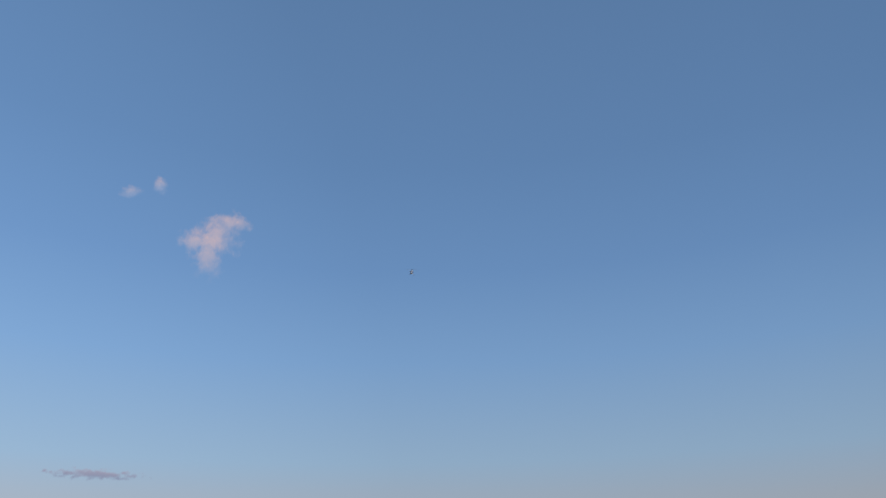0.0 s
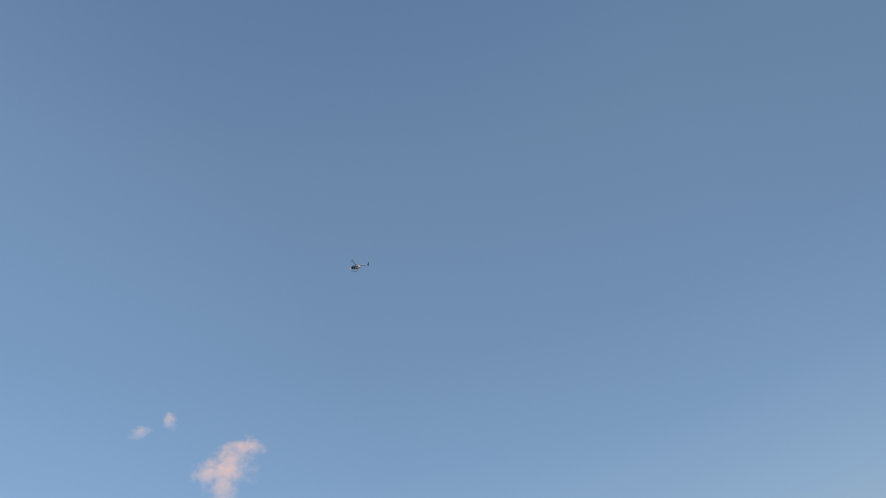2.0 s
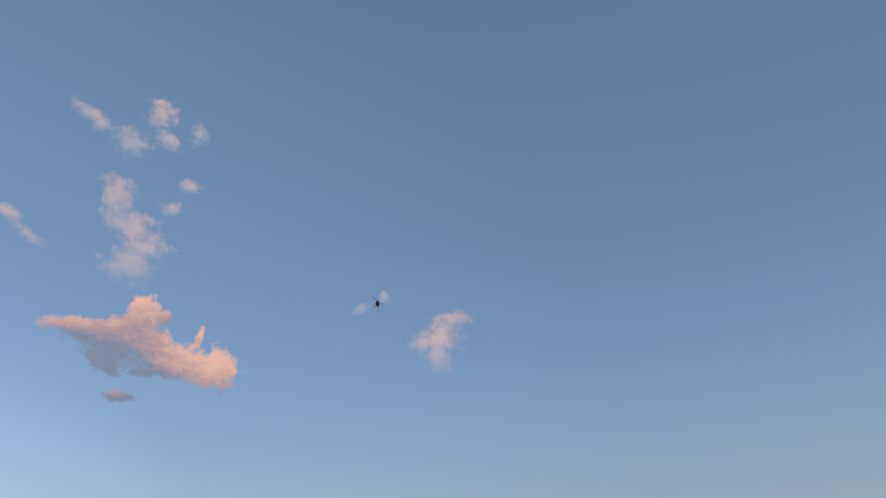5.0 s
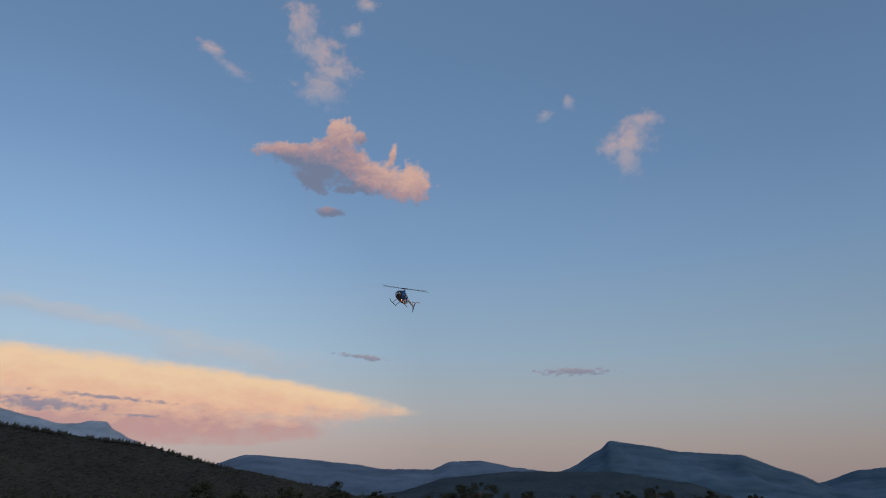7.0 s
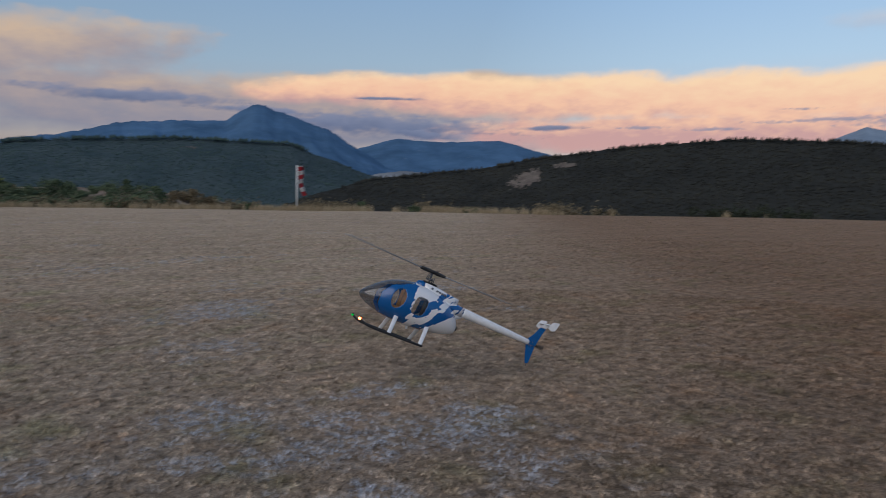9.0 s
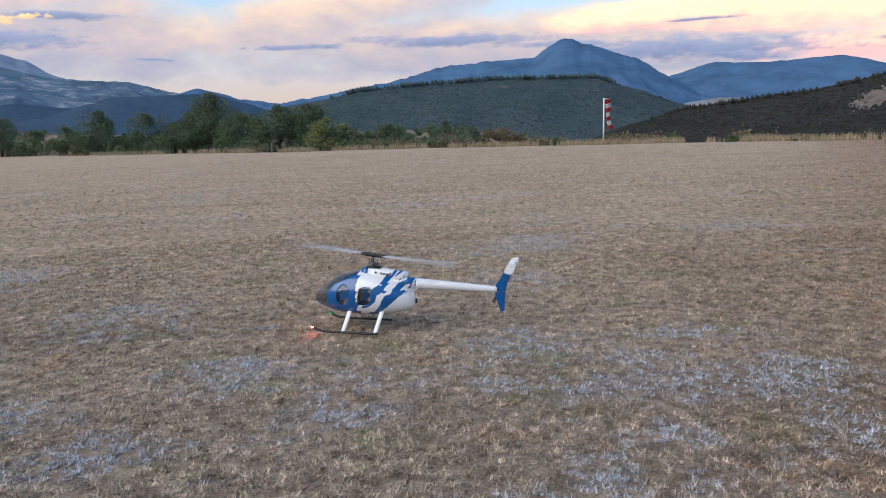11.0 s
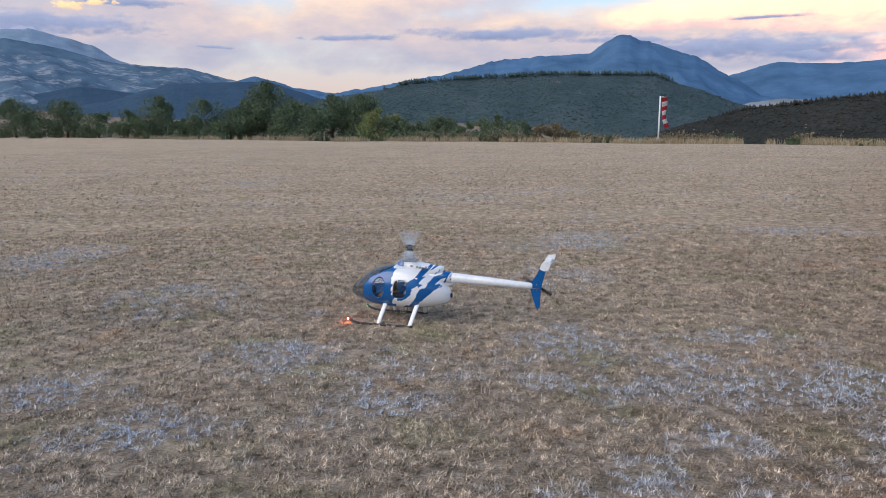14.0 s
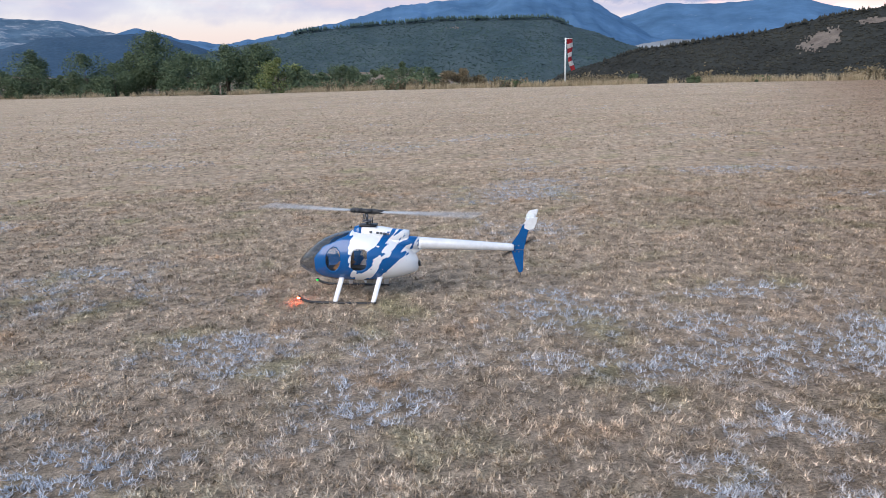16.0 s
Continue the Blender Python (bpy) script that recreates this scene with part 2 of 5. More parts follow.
# aerial haze is painted in: each range gets its own blue base colour
RANGE_BLUE_HAZE = rock_range("blue_haze_range", (0.060, 0.105, 0.155), (0.080, 0.128, 0.178), (0.16, 0.19, 0.22), -0.04)
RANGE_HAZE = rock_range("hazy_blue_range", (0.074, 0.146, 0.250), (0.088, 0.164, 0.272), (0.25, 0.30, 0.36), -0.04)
RANGE_DUSK = rock_range("dusky_haze_range", (0.098, 0.142, 0.205), (0.116, 0.162, 0.228), (0.24, 0.27, 0.32), -0.05)
RANGE_FAR = rock_range("far_haze_range", (0.21, 0.28, 0.37), (0.235, 0.305, 0.39), (0.30, 0.31, 0.33), -0.03)
RANGE_STONE = rock_range("hazed_limestone_range", (0.090, 0.142, 0.200), (0.112, 0.168, 0.224), (0.27, 0.29, 0.32), 0.09, 0.2, belt=(55, 190))


# ---------------------------------------------------------------- building helpers
def part(name, bm, mat, parent=None, label="", smooth=True, spot=None):
    me = bpy.data.meshes.new(name)
    bm.to_mesh(me)
    bm.free()
    if smooth:
        me.shade_smooth()
    if mat is not None:
        for one in mat if isinstance(mat, (list, tuple)) else (mat,):
            me.materials.append(one)
    ob = new(name, me)
    ob.parent = parent
    if spot is not None:
        ob.matrix_basis = spot
    if label:
        ob["label"] = label
    return ob


def mesh_of(name, verts, faces, mat, smooth=False):
    """One mesh from arrays of places and of equal-sided faces."""
    verts, faces = np.asarray(verts, np.float32), np.asarray(faces, np.int32)
    me = bpy.data.meshes.new(name)
    k = faces.shape[1]
    me.vertices.add(len(verts))
    me.vertices.foreach_set("co", verts.ravel())
    me.loops.add(faces.size)
    me.loops.foreach_set("vertex_index", faces.ravel())
    me.polygons.add(len(faces))
    me.polygons.foreach_set("loop_start", np.arange(0, faces.size, k, dtype=np.int32))
    me.update(calc_edges=True)
    me.validate()
    if smooth:
        me.shade_smooth()
    me.materials.append(mat)
    return new(name, me)


def at_sky(az, el, r):
    """A point r metres from the eye at that azimuth (from +y towards +x) and elevation."""
    a, e = radians(az), radians(el)
    return EYE + Vector((math.sin(a) * math.cos(e), math.cos(a) * math.cos(e), math.sin(e))) * r


def on_plan(az, d, z=0.0):
    a = radians(az)
    return Vector((math.sin(a) * d, math.cos(a) * d, z))


def curve_at(points, x):
    """Smooth height between a few turning points."""
    if x <= points[0][0]:
        return points[0][1]
    for (x0, y0), (x1, y1) in zip(points, points[1:]):
        if x <= x1:
            s = (x - x0) / (x1 - x0)
            s = 0.6 * s + 0.4 * s * s * (3 - 2 * s)
            return y0 + (y1 - y0) * s
    return points[-1][1]


# ---------------------------------------------------------------- the ground
FIELD_EDGE = [(-180, 90), (-60, 110), (-33, 108), (-20, 72), (-8, 57), (16, 48), (40, 45), (60, 48), (76, 54), (84, 59), (92, 76), (103, 92), (113, 84), (125, 84), (180, 90)]


def field_edge(az):
    return curve_at(FIELD_EDGE, az)


def ground_height(x, y):
    r, az = math.hypot(x, y), math.degrees(math.atan2(x, y))
    over = r - field_edge(az)
    if over > 0:
        drop = -0.035 * over - 0.00045 * over * over if over < 160 else -17.1 - 0.18 * (over - 160)
        return max(-46.0, drop)
    return 0.0


def build_ground():
    rings = [0.0] + [1.5 * 1.12 ** i for i in range(30)] + [44 + 3 * i for i in range(30)] + [140, 170, 210, 260, 330, 420, 560, 800, 1300, 2200, 3600, 4900]
    rings = sorted(set(rings))
    n = 240
    verts, faces, scrub = [], [], []
    for r in rings:
        for k in range(n):
            az = -180 + 360 * k / n
            p = on_plan(az, r)
            wob = 0.012 * noise.noise((p.x * 0.5, p.y * 0.5, 0)) if 1 < r < 60 else 0.0
            verts.append((p.x, p.y, ground_height(p.x, p.y) + min(0, wob)))
            scrub.append(max(0.0, min(1.0, (r - field_edge(az)) / 3)))
    for i in range(len(rings) - 1):
        for k in range(n):
            a, b = i * n + k, i * n + (k + 1) % n
            faces.append((a, b, b + n, a + n) if i else (a, b + n, a + n, a + n))
    me = bpy.data.meshes.new("ground")
    me.from_pydata(verts, [], [tuple(dict.fromkeys(f)) for f in faces])
    me.validate()
    me.shade_smooth()
    me.materials.append(TURF)
    att = me.attributes.new("scrub", "FLOAT", "POINT")
    att.data.foreach_set("value", scrub[:len(me.vertices)])
    ob = new("ground", me)
    return tagged(ob, "wide level field of dry mown grass with pale patches", "field", kind="structure")


build_ground()


PALE_SPOTS = [(-1.15, 4.5, 0.5, 0.45), (-1.6, 3.35, 0.45, 0.4), (-0.3, 3.65, 0.35, 0.25), (0.75, 4.75, 0.5, 0.45), (2.05, 4.85, 0.4, 0.25), (2.1, 3.9, 0.4, 0.3), (1.35, 3.2, 0.3, 0.25), (2.5, 4.0, 0.4, 0.3), (-2.3, 3.9, 0.5, 0.4), (1.5, 4.4, 0.35, 0.25)]


def paleness(p):
    """How far the turf at p is taken over by pale grey lichen-like growth."""
    x, y = float(p[0]), float(p[1])
    v = 1.2 * noise.fractal((x * 0.42, y * 0.55, 4.4), 0.8, 2.1, 4) - 0.34 - 0.5 * max(0.0, min(1.0, (0.85 * x - 0.53 * y) / 2))
    for a, b, w, h in PALE_SPOTS:
        v = max(v, 1.0 - math.hypot((x - a) / w, (y - b) / h) + 0.35 * noise.noise((x * 3, y * 3, 1.5)))
    return max(0.0, min(0.9, (v + 0.55 * noise.noise((x * 9, y * 9, 6.5)) - 0.06) * 1.6))


def blades_mesh(name, spots, count, length, width, lean, mat, rng, patches=False, grain=22.0):
    """Tufts of tapering bent blades at the given places (x, y, z)."""
    if patches:
        # the turf is thin between clumps
        spots = [p for p in spots if noise.noise((p[0] * grain * 0.9, p[1] * grain * 0.9, 7.7)) > -0.22]
    m = len(spots) * count
    base = np.repeat(np.asarray(spots, np.float32), count, axis=0)
    base[:, :2] += rng.normal(0, length[0] * 0.6, (m, 2))
    ang = rng.uniform(0, 2 * np.pi, m)
    tilt = rng.uniform(lean[0], lean[1], m)
    ln = rng.uniform(length[0], length[1], m)
    wd = rng.uniform(width[0], width[1], m)
    up = np.stack([np.cos(ang) * np.sin(tilt), np.sin(ang) * np.sin(tilt), np.cos(tilt)], 1)
    turn = ang + np.pi / 2 + rng.normal(0, 0.5, m)
    side = np.stack([np.cos(turn), np.sin(turn), np.zeros(m)], 1)
    v = np.empty((m, 3, 3), np.float32)
    v[:, 0] = base - side * wd[:, None] / 2
    v[:, 1] = base + side * wd[:, None] / 2
    v[:, 2] = base + up * ln[:, None]
    f = np.arange(m * 3).reshape(-1, 3)
    ob = mesh_of(name, v.reshape(-1, 3), f, mat)
    if patches:
        per = np.array([paleness(p) for p in spots], np.float32)
        each = np.clip(np.repeat(per, count) * rng.uniform(0.6, 1.3, m) , 0, 1).astype(np.float32)
        shade = np.array([0.5 + 0.7 * noise.noise((p[0] * grain, p[1] * grain, 2.2)) for p in spots]) + rng.normal(0, 0.22, len(spots))
        each_tuft = np.clip(np.repeat(shade, count), 0, 1).astype(np.float32)
        ob.data.attributes.new("tuft", "FLOAT", "POINT").data.foreach_set("value", np.repeat(each_tuft, 3))
        ob.data.attributes.new("pale", "FLOAT", "POINT").data.foreach_set("value", np.repeat(each, 3))
    return ob


def scatter_field(r0, r1, az0, az1, number, rng):
    r = rng.uniform(r0 ** 1.25, r1 ** 1.25, number) ** 0.8
    a = np.radians(rng.uniform(az0, az1, number))
    return np.stack([np.sin(a) * r, np.cos(a) * r, np.full(number, 0.0)], 1)


def build_turf():
    rng = np.random.default_rng(5)
    near = blades_mesh("short_dry_grass", scatter_field(1.8, 11.0, -44, 64, 98000, rng), 10, (0.012, 0.036), (0.0035, 0.0080), (0.45, 1.48), BLADES, rng, True)
    tagged(near, "short dry straw-coloured grass covering the field", "grass", kind="stuff")
    east = blades_mesh("short_dry_grass", scatter_field(2.5, 12.0, 62, 112, 30000, rng), 9, (0.014, 0.040), (0.004, 0.009), (0.45, 1.48), BLADES, rng, True)
    tagged(east, "short dry straw-coloured grass on the far side of the field", "grass", kind="stuff")
    mid = blades_mesh("short_dry_grass", scatter_field(6.0, 24, -46, 115, 64000, rng), 6, (0.02, 0.044), (0.006, 0.013), (0.5, 1.48), BLADES, rng, True, 11.0)
    tagged(mid, "short dry straw-coloured grass further out on the field", "grass", kind="stuff")
    far = blades_mesh("short_dry_grass", scatter_field(13, 44, -40, 118, 50000, rng), 4, (0.02, 0.05), (0.012, 0.026), (0.5, 1.45), BLADES, rng, True, 4.0)
    tagged(far, "short dry grass towards the edge of the field", "grass", kind="stuff")
    spots = []
    for _ in range(6000):
        az = rng.uniform(-34, 60)
        clump = noise.noise((az * 0.45, 3.1, 0)) + 0.5 * noise.noise((az * 1.9, 8.1, 0)) + (0.32 if az < 38 else -0.22)
        if rng.uniform(0, 0.7) < clump:
            d = field_edge(az) + abs(rng.normal(0, 0.9)) - 0.2
            spots.append((*on_plan(az, d)[:2], -0.03))
    strip = blades_mesh("tall_dry_grass", spots, 9, (0.12, 0.50), (0.02, 0.045), (0.02, 0.45), TALL_GRASS, rng)
    tagged(strip, "tall ochre dry grass along the edge of the field", "grass", kind="stuff")


build_turf()


# ---------------------------------------------------------------- hills and ranges
def ridge(name, label, crest, dist, mat, seed, lower=0.0, base=-48.0, near=0.62, step=0.2, rough=0.05, gully=6.0, kind="structure"):
    """A hill: its crest line (azimuth, elevation), a front slope that comes down towards the field, and a back."""
    fine = 11 * (3 if dist > 1500 else 1)
    rows = [near + (1 - near) * i / fine for i in range(fine + 1)] + [1.05, 1.12, 1.22]
    az0, az1 = crest[0][0], crest[-1][0]
    n = int((az1 - az0) / step) + 1
    verts, faces = [], []
    for k in range(n):
        az = az0 + (az1 - az0) * k / (n - 1)
        el = curve_at(crest, az) - lower + rough * (noise.fractal((az * 1.3, seed, 0), 0.8, 2.1, 5) + 0.6 * noise.noise((az * 6.0, seed, 4)))
        z1 = 1.55 + dist * math.tan(radians(el))
        for s in rows:
            d = dist * s
            if s <= 1:
                u = (s - near) / (1 - near)
                z = base + (z1 - base) * (0.35 * u + 0.65 * u ** 1.35 if u > 0 else 0)
                a = radians(az)
                if dist > 1500:
                    # spurs and gullies running down the slope, leaning a little to one side
                    across, wide = a * dist + 0.25 * d, dist * 0.055
                    spur = sum(w * (0.5 - abs(noise.noise((across / wide * f, d / (wide * 3.2) * f, seed + f)))) for w, f in ((1.0, 1.0), (0.5, 2.1), (0.28, 4.3)))
                    z += gully * u ** 0.7 * (1 - u) * 1.3 * spur
                else:
                    z += gully * u * (1 - u) * 2.2 * noise.fractal((math.sin(a) * d / 130, math.cos(a) * d / 190, seed), 1.0, 2.0, 4)
            else:
                z = z1 - (z1 - base) * ((s - 1) / 0.22) ** 1.5 * 0.8
            verts.append(tuple(on_plan(az, d, z)))
    m = len(rows)
    for k in range(n - 1):
        for i in range(m - 1):
            a = k * m + i
            faces.append((a, a + m, a + m + 1, a + 1))
    ob = mesh_of(name, verts, faces, mat, True)
    tagged(ob, label, "hill" if dist < 1500 else "mountain", kind=kind)
    return ob, np.asarray(verts).reshape(n, m, 3)


def crowns(name, label, grid, number, size, mat, seed, rows=(0, 12), skip=None):
    """Woods on a slope: many small lumpy crowns joined into one thing."""
    rng = np.random.default_rng(seed)
    # one crown: a squat five-sided lump of ten faces
    ring = [(math.cos(2 * math.pi * k / 5), math.sin(2 * math.pi * k / 5), -0.1) for k in range(5)]
    bv = np.array([(0, 0, 1.0), *ring, (0, 0, -0.9)])
    bf = np.array([(0, 1 + k, 1 + (k + 1) % 5) for k in range(5)] + [(6, 1 + (k + 1) % 5, 1 + k) for k in range(5)])
    u, w = rng.uniform(0, grid.shape[0] - 1.001, number), rng.uniform(rows[0], rows[1] - 1.001, number)
    i, j = u.astype(int), w.astype(int)
    fu, fw = (u - i)[:, None], (w - j)[:, None]
    p = grid[i, j] * (1 - fu) * (1 - fw) + grid[i + 1, j] * fu * (1 - fw) + grid[i, j + 1] * (1 - fu) * fw + grid[i + 1, j + 1] * fu * fw
    if skip:
        p = p[[not skip(q) for q in p]]
    m = len(p)
    s = (size[0] + (size[1] - size[0]) * rng.uniform(0, 1, m) ** 1.8)[:, None, None]
    tall = np.ones((m, 1, 3))
    tall[:, 0, 2] = rng.uniform(0.5, 0.95, m)
    v = bv[None] * (1 + rng.normal(0, 0.26, (m, len(bv), 1))) * s * tall + p[:, None]
    v[:, :, 2] += s[:, :, 0] * 0.12
    f = bf[None] + (np.arange(m) * len(bv))[:, None, None]
    ob = mesh_of(name, v.reshape(-1, 3), f.reshape(-1, 3), mat, True)
    return tagged(ob, label, "woods", kind="stuff")


CREST_A = [(12, -2.6), (19, -0.14), (22.7, 0.92), (30.4, 1.67), (36.8, 2.80), (43.7, 3.60), (50.8, 4.05), (57.5, 3.78), (68, 2.62), (75.5, 0.92), (82.2, -0.28), (90, -2.6)]
CREST_B = [(-24, -2.0), (-16, 0.3), (-11.6, 1.5), (-5.8, 2.40), (-2.6, 3.10), (3.2, 3.45), (8.1, 3.62), (16.0, 3.45), (18.3, 2.55), (22.7, 1.0), (26.1, 0.1), (34, -2.4)]
CREST_C = [(-12, 1.6), (-7.1, 2.5), (-0.8, 3.5), (4.5, 4.7), (8.0, 4.9), (11.1, 5.05), (12.6, 5.9), (13.5, 6.42), (14.2, 6.2), (15.2, 5.85), (18.8, 4.64), (21.8, 2.89), (23.8, 1.62), (30, -0.5)]
CREST_D = [(15, 0.8), (19.9, 2.12), (21.5, 3.18), (24.6, 3.98), (26.7, 3.78), (28.5, 3.74), (32.8, 3.87), (36.5, 2.9), (38.0, 2.32), (46, 0.5)]
CREST_E = [(52, 1.5), (56.1, 3.24), (57.5, 3.97), (59.1, 4.57), (61.2, 4.07), (63.3, 3.62), (64.4, 3.70), (65.2, 3.9), (66.2, 3.88), (66.7, 3.35), (68.0, 2.72), (69.4, 2.21), (74, 0.5)]
CREST_F = [(-52, 5.0), (-40, 5.9), (-31.1, 5.67), (-29.1, 5.38), (-24.3, 4.23), (-19.7, 4.0), (-16.5, 3.19), (-14.1, 2.55), (-8, 1.2)]
CREST_F2 = [(-46, 5.2), (-36, 5.8), (-29.7, 6.4), (-27.7, 5.91), (-26.0, 5.47), (-24.3, 4.43), (-19, 2.5)]
CREST_F3 = [(-20, 1.8), (-17, 2.9), (-14.9, 3.48), (-13.2, 3.06), (-11.9, 2.62), (-8, 2.1), (-3, 2.2), (2, 1.6)]
CREST_G = [(-32, 0.4), (-25.3, 1.57), (-22.8, 2.37), (-20.6, 2.9), (-14.0, 3.1), (-11.5, 2.32), (-9.8, 1.74), (-2, 0.4)]
CREST_H = [(68, -0.5), (73.6, 1.05), (76.3, 1.85), (79.9, 1.64), (84.3, 1.28), (86.5, 0.95), (90.4, 0.96), (91.8, 1.57), (94.1, 1.66), (97.1, 1.15), (104, 0.2)]
CREST_I = [(80, -2.2), (87.7, -0.73), (91.7, 0.41), (96.8, 0.89), (104.1, 0.95), (109.6, 0.22), (113.5, -1.0), (118, -1.8)]
CREST_J = [(97, -0.5), (100.9, 1.12), (103.3, 2.51), (104.1, 3.2), (107.1, 2.8), (109.1, 2.39), (113.3, 2.18), (116.5, 1.03), (119.5, -0.24), (124, -1)]
CREST_J2 = [(112, -0.8), (118.2, 0.29), (120.7, 1.15), (123, 1.4), (130, 1.7), (140, 0.8)]

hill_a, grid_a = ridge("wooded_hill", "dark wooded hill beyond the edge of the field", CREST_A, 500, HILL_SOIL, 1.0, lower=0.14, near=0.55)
hill_b, grid_b = ridge("wooded_hill", "long green wooded hill with a flat top", CREST_B, 950, HILL_MID_HAZE, 2.0, lower=0.06, near=0.55, gully=22)
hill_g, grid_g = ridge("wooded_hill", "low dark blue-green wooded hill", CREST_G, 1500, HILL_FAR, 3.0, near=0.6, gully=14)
hill_i, grid_i = ridge("wooded_hill", "low dark wooded hill in front of a blue range", CREST_I, 1000, HILL_DUSK_HAZE, 4.0, near=0.6, gully=12)
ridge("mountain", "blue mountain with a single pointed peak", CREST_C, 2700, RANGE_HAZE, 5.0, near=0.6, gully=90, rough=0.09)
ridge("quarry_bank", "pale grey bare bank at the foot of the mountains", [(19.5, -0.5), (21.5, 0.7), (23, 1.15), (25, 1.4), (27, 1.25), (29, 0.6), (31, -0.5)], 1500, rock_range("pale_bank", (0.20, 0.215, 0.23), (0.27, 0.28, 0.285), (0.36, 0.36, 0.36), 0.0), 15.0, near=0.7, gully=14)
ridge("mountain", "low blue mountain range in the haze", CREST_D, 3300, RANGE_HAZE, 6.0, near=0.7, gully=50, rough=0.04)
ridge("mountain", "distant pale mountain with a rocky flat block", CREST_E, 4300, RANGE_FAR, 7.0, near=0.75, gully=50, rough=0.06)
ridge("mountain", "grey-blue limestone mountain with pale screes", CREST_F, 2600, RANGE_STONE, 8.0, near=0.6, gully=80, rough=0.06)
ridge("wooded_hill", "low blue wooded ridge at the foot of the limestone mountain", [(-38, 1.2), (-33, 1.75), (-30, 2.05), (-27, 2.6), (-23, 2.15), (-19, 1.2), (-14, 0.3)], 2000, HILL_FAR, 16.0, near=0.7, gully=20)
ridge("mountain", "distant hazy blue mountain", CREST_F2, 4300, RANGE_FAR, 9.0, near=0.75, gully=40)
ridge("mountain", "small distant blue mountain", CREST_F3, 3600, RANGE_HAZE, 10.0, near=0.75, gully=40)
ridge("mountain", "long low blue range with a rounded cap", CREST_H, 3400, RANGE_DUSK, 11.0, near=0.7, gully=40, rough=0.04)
ridge("mountain", "dark blue table mountain with a steep edge", CREST_J, 2500, RANGE_BLUE_HAZE, 12.0, near=0.65, gully=40, rough=0.04)
ridge("mountain", "blue mountain shoulder", CREST_J2, 3400, RANGE_BLUE_HAZE, 13.0, near=0.7, gully=30, rough=0.04)
ridge("mountain", "blue hills closing the valley behind", [(135, 0.5), (150, 2), (180, 3), (215, 3.5), (260, 4), (290, 5), (312, 5.2)], 3000, RANGE_BLUE_HAZE, 14.0, near=0.7, gully=40, step=0.8)


def heath_material():
    """Rough ground behind the field: brown earth, dead bracken and straw-coloured meadow."""
    m, t, b = material("rough_brown_heath", 0.95)
    b.inputs["Specular IOR Level"].default_value = 0.1
    tone = ramp(t, noise_fac(t, 0.07, 6, 0.6), [(0.32, (0.11, 0.105, 0.06, 1)), (0.45, (0.17, 0.125, 0.09, 1)), (0.56, (0.25, 0.19, 0.14, 1)), (0.68, (0.34, 0.29, 0.18, 1))])
    fine = ramp(t, noise_fac(t, 1.4, 6, 0.7), [(0.3, (0.6, 0.6, 0.6, 1)), (0.7, (1.3, 1.3, 1.3, 1))])
    t.links.new(mixed(t, 1.0, tone.outputs[0], fine.outputs[0], "MULTIPLY"), b.inputs["Base Color"])
    bump(t, b, noise_fac(t, 1.1, 6), 0.8, 0.4)
    return m


heath, grid_heath = ridge("heath_bank", "rough brown bank with bracken and dry meadow behind the field", [
    (-44, 1.0), (-34, 0.95), (-29, 0.82), (-25, 0.5), (-19, 0.1), (-12, -0.3), (-6, -0.25), (0, -0.2), (4, -0.25), (9, -0.85), (14, -1.9)], 150, heath_material(), 17.0, base=-3.0, near=0.5, gully=1.0, step=0.5)


def clay_scar(p):
    az, d = math.degrees(math.atan2(p[0], p[1])), math.hypot(p[0], p[1])
    el = math.degrees(math.atan2(p[2] - 1.55, d))
    main = ((az - 35.0 - (el - 0.8) * 1.1) / 1.25) ** 2 + ((el - 0.85) / 0.85) ** 2
    high = ((az - 38.0 - (el - 1.9) * 1.6) / 1.1) ** 2 + ((el - 1.95) / 0.22) ** 2
    return min(main, high) + 0.7 * noise.noise((az * 2.2, el * 3, 0)) + 0.9 * noise.noise((az * 7, el * 9, 5)) < 0.75


def rock_band(p):
    az, d = math.degrees(math.atan2(p[0], p[1])), math.hypot(p[0], p[1])
    el = math.degrees(math.atan2(p[2] - 1.55, d))
    main = ((az - 3.2) / 2.0) ** 2 + ((el - 2.2) / 0.16) ** 2
    more = ((az - 8.5) / 3.0) ** 2 + ((el - 2.9) / 0.09) ** 2
    return min(main, more) + 1.2 * noise.noise((az * 1.7, el * 6, 2)) + 2.4 * noise.noise((az * 9, el * 26, 3)) < 0.0


crowns("hillside_woods", "dense dark oak and pine woods on the hill", grid_a, 36000, (0.35, 1.3), FOREST, 11, rows=(2, 12.4), skip=clay_scar)
crowns("hillside_woods", "dense green woods on the flat-topped hill", grid_b, 30000, (0.4, 1.5), FOREST_MID_HAZE, 12, rows=(3, 12.3), skip=rock_band)


